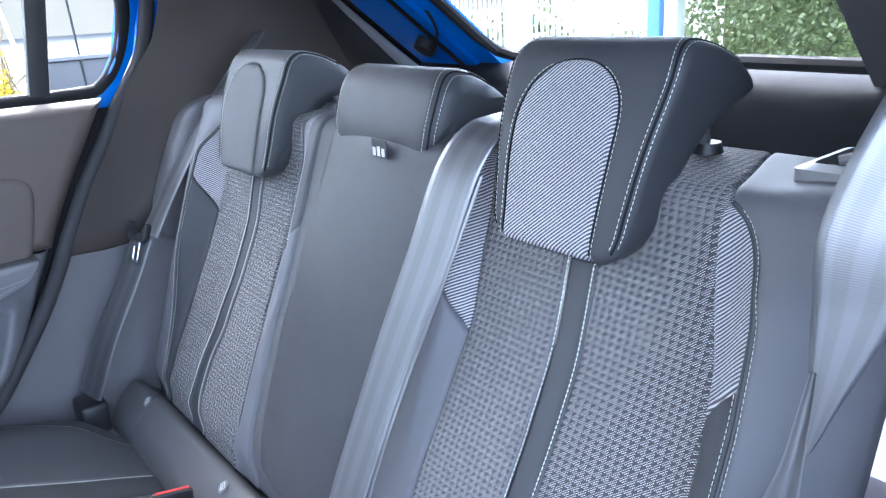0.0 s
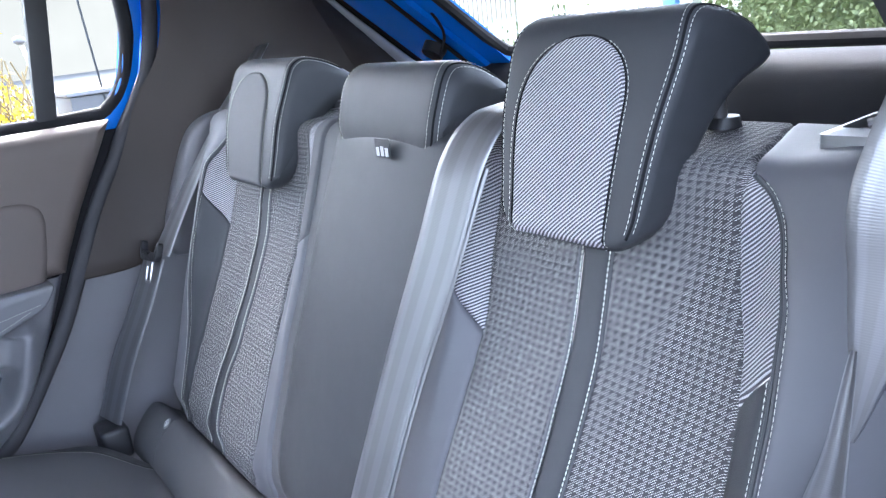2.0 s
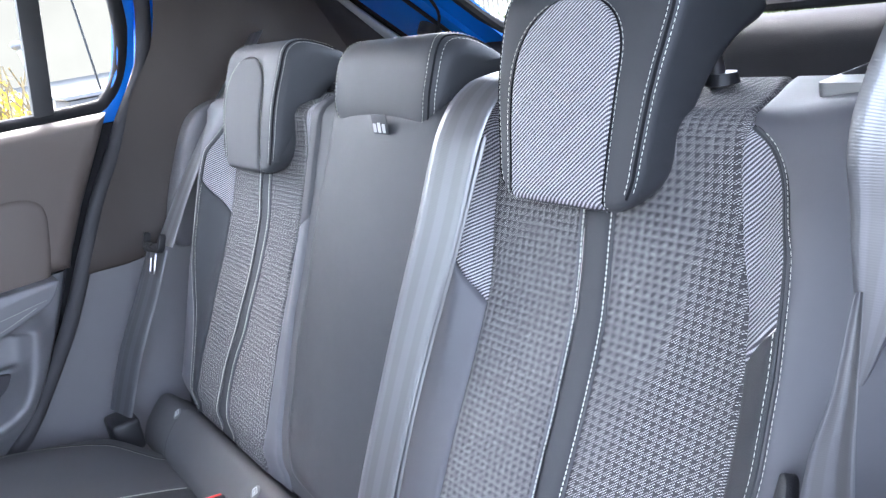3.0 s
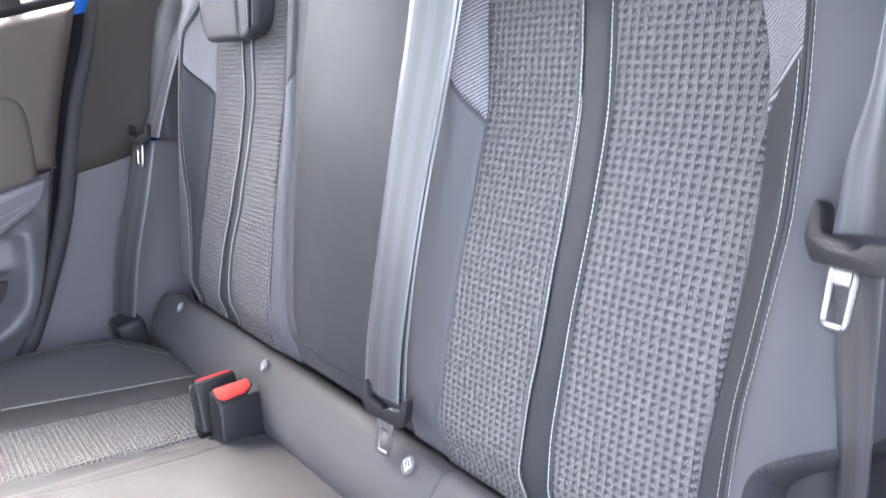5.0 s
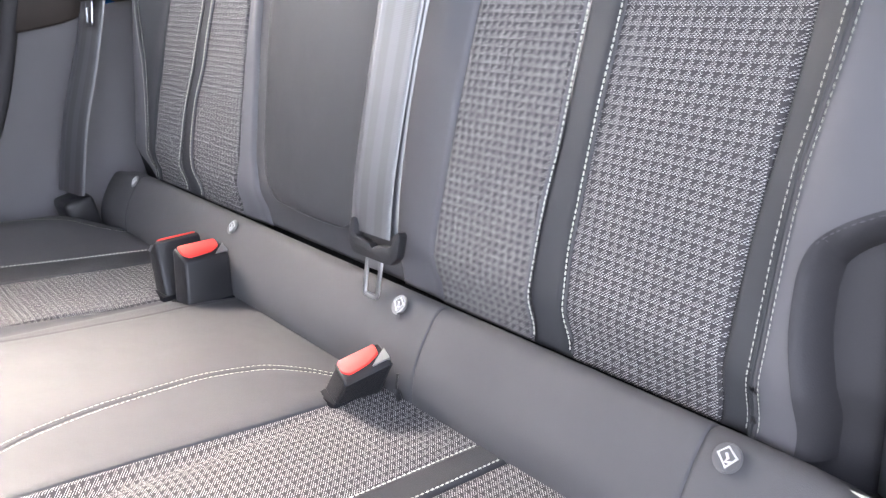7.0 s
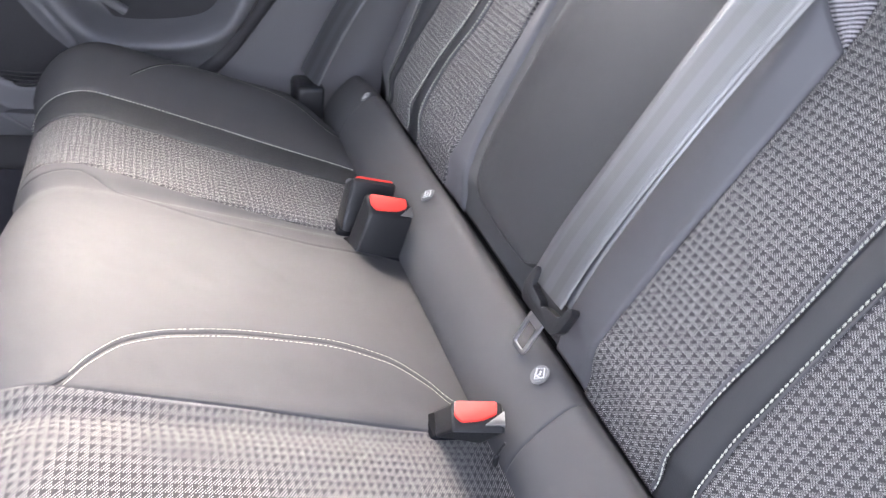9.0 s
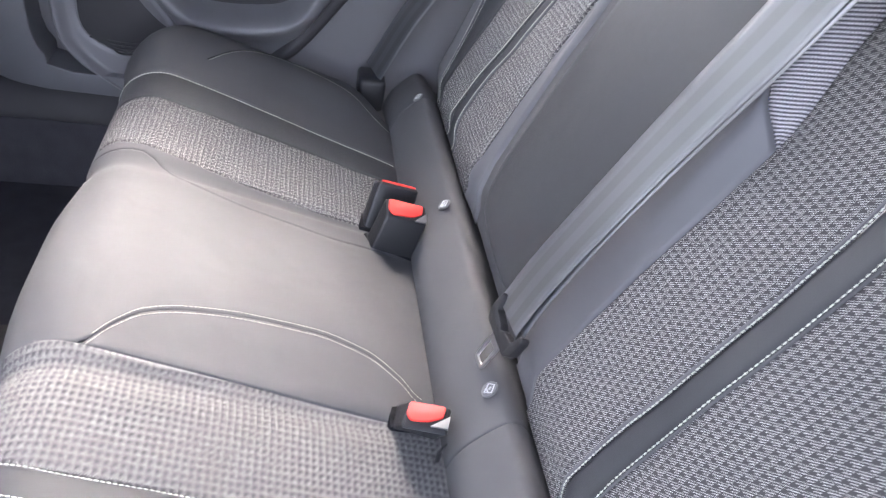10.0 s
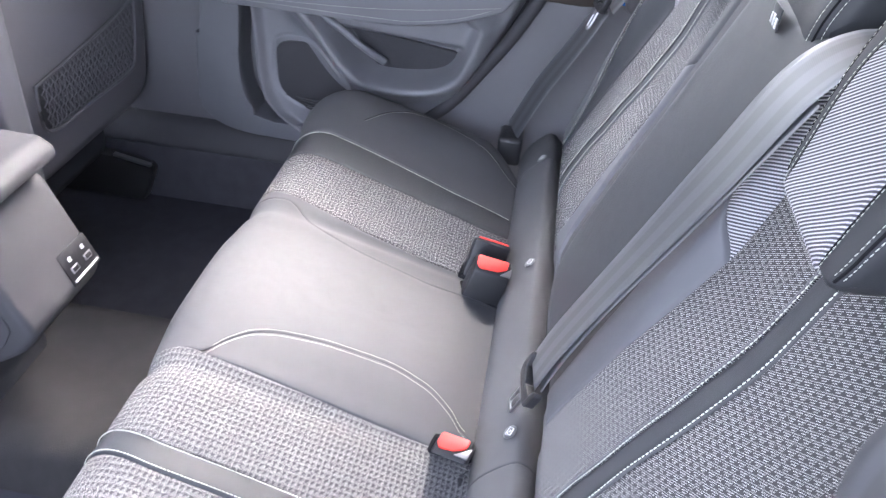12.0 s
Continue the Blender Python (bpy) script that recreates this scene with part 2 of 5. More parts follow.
def block(bm, x0, x1, y0, y1, z0, z1, bevel=0.003, segments=2, m=None):
    r = bmesh.ops.create_cube(bm, size=1)
    for v in r["verts"]:
        v.co = Vector(((x0 + x1) / 2 + v.co.x * (x1 - x0), (y0 + y1) / 2 + v.co.y * (y1 - y0), (z0 + z1) / 2 + v.co.z * (z1 - z0)))
    verts = r["verts"]
    if bevel:
        r = bmesh.ops.bevel(bm, geom=list({e for v in verts for e in v.link_edges}), offset=bevel, segments=segments, affect="EDGES", profile=0.5)
        verts = list({v for f in r["faces"] for v in f.verts} | {v for v in verts if v.is_valid})
    if m is not None:
        bmesh.ops.transform(bm, matrix=m, verts=verts)
    return verts


def rod(bm, a, b, r, n=10, r2=None):
    a, b = Vector(a), Vector(b)
    m = Matrix.Translation((a + b) / 2) @ (b - a).to_track_quat("Z", "Y").to_matrix().to_4x4()
    bmesh.ops.create_cone(bm, cap_ends=True, segments=n, radius1=r, radius2=r if r2 is None else r2, depth=(b - a).length, matrix=m)


def tube(bm, points, r, n=8, closed=False, flat=1.0, up=(0, 0, 1)):
    """A round bar along points."""
    pts = [Vector(p) for p in points]
    rings = []
    for i, p in enumerate(pts):
        if closed:
            d = pts[(i + 1) % len(pts)] - pts[i - 1]
        else:
            d = pts[min(i + 1, len(pts) - 1)] - pts[max(i - 1, 0)]
        d.normalize()
        side = d.cross(Vector(up))
        if side.length < 1e-3:
            side = d.cross(Vector((1, 0, 0)))
        side.normalize()
        top = side.cross(d)
        rings.append([bm.verts.new(p + side * math.cos(k * math.tau / n) * r + top * math.sin(k * math.tau / n) * r * flat) for k in range(n)])
    pairs = list(zip(rings, rings[1:])) + ([(rings[-1], rings[0])] if closed else [])
    for a, b in pairs:
        for k in range(n):
            bm.faces.new((a[k], a[(k + 1) % n], b[(k + 1) % n], b[k]))
    if not closed:
        bm.faces.new(rings[0][::-1]), bm.faces.new(rings[-1])


def spline(points, n=8):
    """Catmull-Rom through points."""
    p = [Vector(q) for q in points]
    out = []
    for i in range(len(p) - 1):
        a, b, c, d = p[max(i - 1, 0)], p[i], p[i + 1], p[min(i + 2, len(p) - 1)]
        for k in range(n):
            t = k / n
            out.append(0.5 * (2 * b + (c - a) * t + (2 * a - 5 * b + 4 * c - d) * t * t + (3 * b - a - 3 * c + d) * t ** 3))
    return out + [p[-1]]


def slab(bm, outline, axis, a, b, bevel=0.004, segments=2):
    """A plate: an outline in the two other axes, from a to b along axis."""
    def at(p, w):
        q = list(p)
        q.insert(axis, w)
        return q
    lo, hi = [bm.verts.new(at(p, a)) for p in outline], [bm.verts.new(at(p, b)) for p in outline]
    n = len(outline)
    faces = [bm.faces.new(lo), bm.faces.new(hi[::-1])]
    for k in range(n):
        faces.append(bm.faces.new((lo[k], hi[k], hi[(k + 1) % n], lo[(k + 1) % n])))
    bmesh.ops.recalc_face_normals(bm, faces=faces)
    if bevel:
        edges = [e for f in faces[:2] for e in f.edges]
        bmesh.ops.bevel(bm, geom=edges, offset=bevel, segments=segments, affect="EDGES", profile=0.5, clamp_overlap=True)


def rounded(points, r=0.02, n=4):
    """Rounds a polygon's corners."""
    out = []
    for i, p in enumerate(points):
        p = Vector(p)
        a, b = Vector(points[i - 1]) - p, Vector(points[(i + 1) % len(points)]) - p
        ra = min(r, a.length * 0.45)
        rb = min(r, b.length * 0.45)
        a, b = p + a.normalized() * ra, p + b.normalized() * rb
        for k in range(n + 1):
            t = k / n
            out.append(a * (1 - t) ** 2 + p * 2 * t * (1 - t) + b * t * t)
    return out


def normal_of(surf, u, v, e=0.002):
    n = (surf(u + e, v) - surf(u - e, v)).cross(surf(u, v + e) - surf(u, v - e))
    n.normalize()
    return n if n.dot(Vector((0.3, -1, 1))) > 0 else -n


def panel(name, surf, left, right, s0, s1, mat, parent, label="", n=10, rows=None, depth=0.005, width=0.004, ends=(True, True), lift=0.0, sides=(True, True)):
    """A sewn panel on surf(u, s) between two edges; its rim sinks into the seams. s0 and s1 may depend on the share across."""
    low = s0 if callable(s0) else (lambda t: s0)
    high = s1 if callable(s1) else (lambda t: s1)
    span = high(0.5) - low(0.5)
    rows = rows or max(6, int(abs(span) / 0.012))
    mid = (low(0.5) + high(0.5)) / 2
    w = max(right(mid) - left(mid), 0.004)
    rim = [0.0, 0.25, 0.55, 1.0]
    ww, ws = min(width * 1.5 / w, 0.3), min(width * 1.5 / span, 0.3)
    ts = sorted({ww * r for r in rim} | {1 - ww * r for r in rim} | {ww + (1 - 2 * ww) * k / n for k in range(1, n)})
    rs = sorted({ws * r for r in rim} | {1 - ws * r for r in rim} | {ws + (1 - 2 * ws) * k / rows for k in range(1, rows)})
    verts, uvs, faces = [], [], []
    for r in rs:
        for t in ts:
            a, b = low(t), high(t)
            s = a + (b - a) * r
            x0, x1 = left(s), right(s)
            u = x0 + (x1 - x0) * t
            d = min(u - x0 if sides[0] else 9, x1 - u if sides[1] else 9, s - a if ends[0] else 9, b - s if ends[1] else 9)
            off = lift - depth * math.exp(-(d / (width * 0.6)) ** 2)
            verts.append(surf(u, s) + normal_of(surf, u, s) * off)
            uvs.append((u, s))
    cols = len(ts)
    for i in range(len(rs) - 1):
        for k in range(cols - 1):
            q = i * cols + k
            faces.append((q, q + 1, q + 1 + cols, q + cols))
    return raw(name, verts, faces, mat, parent, label, uvs)


def stitches(surf, curve, s0, s1, parent, length=0.0026, gap=0.0009, r=0.00034, lift=0.0006, mat=None):
    """A row of pale stitches along curve(s), each one a small raised dash."""
    verts, faces = [], []
    pts, s = [], s0
    sign = 1 if s1 > s0 else -1
    while (s1 - s) * sign >= 0:
        pts.append(surf(curve(s), s) + normal_of(surf, curve(s), s) * lift)
        s += 0.001 * sign
    run, last = 0.0, pts[0]
    for k in range(1, len(pts)):
        run += (pts[k] - pts[k - 1]).length
        if run >= length + gap:
            a, b = last, last.lerp(pts[k], length / (length + gap))
            d = (b - a).normalized()
            s = s0 + sign * 0.001 * k
            up = normal_of(surf, curve(s), s)
            side = d.cross(up).normalized() * r
            o = len(verts)
            mid = (a + b) / 2
            verts += [a - side * 0.5, a + side * 0.5, mid + side, b + side * 0.5, b - side * 0.5, mid - side]
            verts += [a - side * 0.2 + up * r * 0.5, mid + up * r * 1.3, b + up * r * 0.5]
            for f in ((0, 1, 6), (1, 2, 7, 6), (2, 3, 8, 7), (3, 4, 8), (4, 5, 7, 8), (5, 0, 6, 7)):
                faces.append([o + i for i in f])
            last, run = pts[k], 0.0
    return raw("stitching", verts, faces, mat or THREAD, parent, "pale contrast stitching")


def strap(name, points, across, width, mat, parent, thick=0.0014, curl=0.0, taper=((0, 1.0), (1, 1.0))):
    """A flat strap along points; across gives its width's direction at each point."""
    pts = spline(points, 10)
    acr = spline(across, 10)
    verts, uvs, faces = [], [], []
    run, cols = 0.0, 9
    for i, p in enumerate(pts):
        if i:
            run += (p - pts[i - 1]).length
        d = (pts[min(i + 1, len(pts) - 1)] - pts[max(i - 1, 0)]).normalized()
        a = acr[i] - d * acr[i].dot(d)
        a.normalize()
        nrm = d.cross(a).normalized()
        ring = []
        for side in (1, -1):
            for k in range(cols):
                t = (k / (cols - 1) - 0.5) * side
                edge = 1 if 0 < k < cols - 1 else 0.3
                ring.append(p + a * t * width * lerp(taper, i / (len(pts) - 1)) + nrm * (side * thick / 2 * edge + curl * (1 - (2 * t) ** 2)))
                uvs.append((t * width, run))
        verts += ring
    n = 2 * cols
    for i in range(len(pts) - 1):
        for k in range(n):
            faces.append((i * n + k, i * n + (k + 1) % n, (i + 1) * n + (k + 1) % n, (i + 1) * n + k))
    return raw(name, verts, faces, mat, parent, "", uvs)


# ---- rear backrest ----
LEAN_BACK = 0.367
TOP_Z, TOP_R = 1.045, 0.03


def back_profile(s):
    """Height along the backrest to its place and outward normal (y, z)."""
    tilt = math.atan(LEAN_BACK)
    ny, nz = -math.cos(tilt), math.sin(tilt)
    if s <= TOP_Z:
        return 0.03 + (s - 0.65) * LEAN_BACK, s, ny, nz
    y, z = 0.03 + (TOP_Z - 0.65) * LEAN_BACK, TOP_Z
    cy, cz = y - ny * TOP_R, z - nz * TOP_R
    full = math.pi / 2 - tilt
    a = min((s - TOP_Z) / TOP_R, full)
    ang = math.atan2(nz, ny) - a
    py, pz = cy + math.cos(ang) * TOP_R, cz + math.sin(ang) * TOP_R
    rest = s - TOP_Z - full * TOP_R
    if rest > 0:
        py += rest
    return py, pz, math.cos(ang), math.sin(ang)


HOLLOW = [(0.61, -0.003), (0.68, -0.003), (0.78, 0.0), (0.86, 0.011), (0.93, 0.019), (1.0, 0.019), (1.06, 0.008), (1.2, 0.0)]


def back(x, s):
    """The backrest: two hollowed seats with raised side bolsters, and the flat middle."""
    y, z, ny, nz = back_profile(s)
    a = abs(x)
    off = -lerp(HOLLOW, s) * smooth(0.150, 0.176, a) * (1 - smooth(0.412, 0.458, a))
    off += 0.014 * math.exp(-((a - 0.465) / 0.028) ** 2) * (0.3 + 0.7 * smooth(0.64, 0.84, s)) * (1 - smooth(0.99, 1.05, s))
    off -= (max(0, a - 0.485) / 0.065) ** 2 * 0.06 * (1 - 0.6 * smooth(1.0, 1.06, s))
    off -= 0.014 * (1 - smooth(0.625, 0.66, s))
    return Vector((x, y + ny * off, z + nz * off))


INNER = [(0.61, 0.166), (0.633, 0.165), (0.662, 0.163), (0.706, 0.168), (0.75, 0.173), (0.81, 0.177), (0.87, 0.1775), (0.91, 0.1775), (0.95, 0.174), (0.98, 0.172), (1.2, 0.171)]
STRIP_A = [(0.61, 0.270), (0.638, 0.271), (0.672, 0.2725), (0.716, 0.2755), (0.76, 0.281), (0.80, 0.283), (0.83, 0.283), (0.87, 0.282), (0.91, 0.2805), (0.95, 0.2785), (0.985, 0.275), (1.2, 0.264)]
STRIP_B = [(0.61, 0.305), (0.664, 0.3030), (0.692, 0.302), (0.726, 0.304), (0.766, 0.3065), (0.82, 0.309), (0.86, 0.309), (0.91, 0.3075), (0.95, 0.305), (0.985, 0.302), (1.2, 0.292)]
OVER_TOP = [(1.08, 0.401), (1.122, 0.389), (1.161, 0.376), (1.2, 0.366)]
OUTER = [(0.61, 0.419), (0.713, 0.4225), (0.751, 0.4250), (0.785, 0.4285), (0.82, 0.4305), (0.86, 0.432), (0.90, 0.4285), (0.92, 0.4245), (0.95, 0.4195), (0.971, 0.4125), (1.003, 0.404), (1.032, 0.4005), (1.05, 0.402), (1.062, 0.405)] + OVER_TOP
WELT = [(0.61, 0.440), (0.725, 0.4425), (0.762, 0.445), (0.798, 0.451), (0.836, 0.457), (0.877, 0.461), (0.915, 0.461), (0.95, 0.459), (0.984, 0.4555), (1.007, 0.4455), (1.031, 0.433), (1.05, 0.418), (1.062, 0.4065)] + [(a, b + 0.0012) for a, b in OVER_TOP]
# the far seat's seams differ a little
INNER_FAR = [(0.61, 0.190), (0.635, 0.189), (0.69, 0.177), (0.74, 0.177), (0.79, 0.177), (0.84, 0.185), (0.915, 0.193), (1.0, 0.192), (1.2, 0.180)]
STRIP_A_FAR = [(0.61, 0.294), (0.65, 0.292), (0.675, 0.298), (0.727, 0.291), (0.79, 0.271), (0.84, 0.271), (0.917, 0.277), (0.975, 0.286), (1.2, 0.290)]
STRIP_B_FAR = [(0.61, 0.340), (0.635, 0.338), (0.673, 0.331), (0.72, 0.321), (0.79, 0.300), (0.83, 0.298), (0.91, 0.306), (0.975, 0.317), (1.2, 0.322)]
OUTER_FAR = [(0.61, 0.430), (0.67, 0.418), (0.712, 0.412), (0.79, 0.398), (0.866, 0.404), (0.913, 0.411), (0.96, 0.413), (1.003, 0.408), (1.062, 0.405)] + OVER_TOP
SIDE_NEAR = [(0.61, 0.470), (0.64, 0.470), (0.69, 0.459), (0.72, 0.458), (0.738, 0.465), (0.75, 0.485), (0.760, 0.505), (0.772, 0.526), (0.9, 0.528), (1.0, 0.526), (1.06, 0.518), (1.2, 0.49)]
SIDE_NEAR = [(k * 0.004 + 0.6, sum(lerp(SIDE_NEAR, k * 0.004 + 0.6 + d * 0.003) for d in range(-4, 5)) / 9) for k in range(150)]
SIDE_FAR = [(0.61, 0.44), (0.64, 0.47), (0.66, 0.50), (0.73, 0.54), (0.8, 0.552), (0.9, 0.55), (1.0, 0.54), (1.06, 0.52), (1.2, 0.49)]
FLOOR_S, SHELF_S = 0.619, 1.175

backrest = thing("bench_back", (0, 0.05, 0.61), "black leather and hatched grey cloth rear backrest with pale stitching", "car seat")


def both(table, side):
    """The edge as a function of height, mirrored for the far seat."""
    return (lambda s: lerp(table, s)) if side > 0 else (lambda s: -lerp(table, s))


def ordered(a, b, side):
    return (a, b) if side > 0 else (b, a)


BOLD = dict(length=0.0030, gap=0.0009, r=0.00078)
ARM = [(0.61, 0.108), (0.7, 0.108), (0.8, 0.112), (0.9, 0.120), (1.0, 0.132), (1.2, 0.132)]
ARM_FAR = [(0.61, 0.128), (0.66, 0.136), (0.7, 0.148), (0.8, 0.147), (0.9, 0.136), (1.2, 0.130)]
for side in (1, -1):
    cut = (lambda t: 0.962 - 0.059 * t) if side > 0 else (lambda t: 0.903 + 0.037 * t)
    wing = (lambda t: 0.914 + 0.037 * t ** 0.65) if side > 0 else (lambda t: 0.912 + 0.040 * (1 - t))
    fi, fa, fb, fo, fw = (both(t, side) for t in ((INNER, STRIP_A, STRIP_B, OUTER, WELT) if side > 0 else (INNER_FAR, STRIP_A_FAR, STRIP_B_FAR, OUTER_FAR, WELT)))
    fa = (lambda s, f=fa: f(s) - 0.0022) if side > 0 else fa
    fe = both(SIDE_NEAR if side > 0 else SIDE_FAR, side)
    am = both(ARM if side > 0 else ARM_FAR, side)
    tw = am if side > 0 else (lambda s: min(fi(s) + 0.022, am(s) - 0.004))
    panel("inner_leather_panel", back, *ordered(am, fi, side), FLOOR_S, cut, LEATHER_PALE, backrest, "grey soft leather strip")
    panel("inner_twill_panel", back, *ordered(tw, fi, side), cut, SHELF_S, TWILL, backrest, "pale striped twill cloth")
    if side < 0:
        panel("inner_edge_leather", back, tw, am, cut, SHELF_S, LEATHER, backrest, "soft grey leather strip", n=6)
    panel("cloth_panel", back, *ordered(fi, fa, side), FLOOR_S, SHELF_S, FABRIC, backrest, "grey hatched woven cloth", n=14, depth=0.0035, width=0.003)
    panel("leather_strip", back, *ordered(fa, fb, side), FLOOR_S, SHELF_S, LEATHER_DARK, backrest, n=6, depth=0.004)
    panel("cloth_panel", back, *ordered(fb, fo, side), FLOOR_S, SHELF_S, FABRIC, backrest, "grey hatched woven cloth", n=14, depth=0.0035, width=0.003)
    panel("wing_leather_band", back, *ordered(fo, fw, side), FLOOR_S, wing, LEATHER_DARK, backrest, n=6, depth=0.003, width=0.003)
    panel("wing_twill_panel", back, *ordered(fo, fw, side), wing, 1.064, TWILL, backrest, "pale striped twill cloth", n=8, depth=0.0022, width=0.003)
    # paler leather than the cushion's: light from the near doorway put into the colour
    panel("side_leather_panel", back, *ordered(fw, fe, side), FLOOR_S, SHELF_S, LEATHER_PALE, backrest, n=16, depth=0.002, width=0.003)
    for f, d, a, b in (*(((fa, 0.0024, 0.626, 1.06), (fb, 0.0003, 0.626, 1.06)) if side > 0 else ((fb, 0.0006, 0.624, 1.06), (fa, 0.0030, 0.624, 1.06))), (fw, 0.0034, 0.624, 1.056), (fw, -0.0038, 0.624, 0.948)):
        stitches(back, (lambda s, f=f, d=d: f(s) + d * side), a, b, backrest, lift=0.0011, **(BOLD if f in (fa, fb) else {}))
    # fine rolled welts beside the seams
    for f, d, a, b, r, mat in ((fw, -0.0012, 0.619, 1.058, 0.0014, LEATHER_DARK), (fw, 0.0012, 0.619, 1.058, 0.0012, LEATHER), (fb, 0.0024 if side > 0 else -0.0010, 0.624, 1.06, 0.0013, LEATHER), (fa, -0.0006 if side > 0 else 0.0002, 0.624, 1.06, 0.0013, LEATHER_PALE)):
        bm = bmesh.new()
        pts = [a + (b - a) * k / 90 for k in range(91)]
        tube(bm, [back(f(v) + d * side, v) + normal_of(back, f(v) + d * side, v) * 0.0002 for v in pts], r, 6)
        part("welt", bm, mat, backrest, "fine rolled leather welt")

# recessed lower corner beside the near seat; its shade is put into the colour
panel("recessed_corner", back, lambda s: 0.43, lambda s: 0.60, 0.560, 0.80, CORNER_SHADED, backrest, "plain dark lower corner", lift=-0.022)

bm = bmesh.new()
tube(bm, spline([(0.468, 0.020, 0.621), (0.478, 0.018, 0.6195), (0.495, 0.016, 0.6215), (0.512, 0.016, 0.6220), (0.522, 0.018, 0.620)], 5), 0.0010, 6)
part("hemmed_edge", bm, THREAD, backrest, "pale frayed hem under the lower corner")

bm = bmesh.new()
block(bm, -0.54, 0.425, 0.046, 0.30, 0.585, 0.650, 0.004)
part("base_board", bm, PIPING, backrest, "black felt under the backrest")

# armrest panel in the middle of the backrest
panel("middle_surround", back, lambda s: -0.152, lambda s: 0.140, FLOOR_S, SHELF_S, LEATHER, backrest, lift=-0.004, n=16)


def armrest_face(x, s):
    p = back(x, s)
    return p + Vector((0, -0.008 + 0.012 * (x / 0.13) ** 2, 0))


ARM_LEFT = [(0.650, 0.055), (0.6515, 0.078), (0.655, 0.098), (0.662, 0.114), (0.675, 0.128), (0.70, 0.139), (0.744, 0.1435), (0.8, 0.141), (0.86, 0.132), (0.92, 0.126), (0.98, 0.115), (1.05, 0.104), (1.2, 0.10)]


def arm_edge(s):
    return lerp(ARM_LEFT, s)


ARM_RIGHT = [(0.650, 0.02), (0.654, 0.040), (0.660, 0.058), (0.668, 0.070), (0.68, 0.077), (0.70, 0.081), (0.80, 0.090), (0.87, 0.105), (0.965, 0.128), (1.2, 0.128)]
arm_right = lambda s: lerp(ARM_RIGHT, s)
panel("armrest_panel", armrest_face, lambda s: -arm_edge(s), arm_right, 0.650, SHELF_S, LEATHER_DARK, backrest, "folded-up black leather armrest", n=20, depth=0.009, width=0.006, rows=60)
stitches(armrest_face, lambda s: -arm_edge(s) + 0.006, 0.667, 0.80, backrest, r=0.0003, mat=LEATHER_PALE)
stitches(armrest_face, lambda s: arm_right(s) - 0.006, 0.669, 0.80, backrest, r=0.0003, mat=LEATHER_PALE)
stitches(lambda u, x: armrest_face(x, u), lambda x: 0.6565 + 0.012 * smooth(0.06, 0.115, -x) + 0.012 * smooth(0.035, 0.066, x), -0.104, 0.062, backrest, r=0.0003, mat=LEATHER_PALE)

# padded edge wrapped round the near seat's recessed corner
verts, faces, ws = [], [], 11
rows = [FLOOR_S + (0.775 - FLOOR_S) * k / 60 for k in range(61)]
for i, sv in enumerate(rows):
    p, q = back(lerp(SIDE_NEAR, sv), sv), back(lerp(SIDE_NEAR, sv + 0.003), sv + 0.003)
    d = (q - p).normalized()
    nrm = Vector((0, -0.94, 0.34))
    out = d.cross(nrm).normalized()
    out = out if d.z > 0.0 and out.x > 0 else -out if out.x < 0 else out
    for k in range(ws):
        t = k / (ws - 1)
        crease = 0.0014 * math.sin(sv * 390 + 5 * t) * math.exp(-((sv - 0.735) / 0.018) ** 2) * math.sin(math.pi * t)
        verts.append(p + out * (0.015 * math.sin(t * 1.5) - 0.004) + nrm * (-0.036 * t ** 1.8 + crease * 1.6 + 0.0012))
for i in range(len(rows) - 1):
    for k in range(ws - 1):
        o = i * ws + k
        faces.append((o, o + 1, o + 1 + ws, o + ws))
raw("wrapped_edge", verts, faces, CORNER_SHADED, backrest, "creased leather edge round the lower corner")
stitches(back, lambda v: lerp(SIDE_NEAR, v) - 0.0035, 0.64, 0.772, backrest, length=0.002, gap=0.0012, r=0.0003, mat=LEATHER_PALE)

# ---- rear cushion ----
FRONT_Q, FRONT_R = 0.308, 0.058


def seat_profile(q):
    """Distance forward along the cushion to its place and normal (y, z)."""
    t = math.atan(0.28)
    ny, nz = math.sin(t), math.cos(t)
    if q <= FRONT_Q:
        return -0.03 - q, 0.5616 + q * 0.28, ny, nz
    y, z = -0.03 - FRONT_Q, 0.5616 + FRONT_Q * 0.28
    a = (q - FRONT_Q) / FRONT_R
    full = math.pi / 2 + t - 0.15
    cy, cz = y - ny * FRONT_R, z - nz * FRONT_R
    ang = math.pi / 2 - t + min(a, full)
    py, pz = cy + math.cos(ang) * FRONT_R, cz + math.sin(ang) * FRONT_R
    rest = (a - full) * FRONT_R
    if rest > 0:
        pz -= rest
        py += rest * 0.15
    return py, pz, math.cos(ang), math.sin(ang)


def seat(x, q):
    y, z, ny, nz = seat_profile(q)
    a = abs(x)
    h = smooth(0.0, 0.08, q)
    off = 0.010 * math.exp(-(a / 0.11) ** 4) * h
    off += 0.016 * math.exp(-((a - 0.50) / 0.07) ** 2) * h
    off -= 0.006 * math.exp(-((a - 0.155) / 0.012) ** 2) * h
    off -= (max(0, a - 0.53) / 0.05) ** 2 * 0.04
    return Vector((x, y + ny * off, z + nz * off))


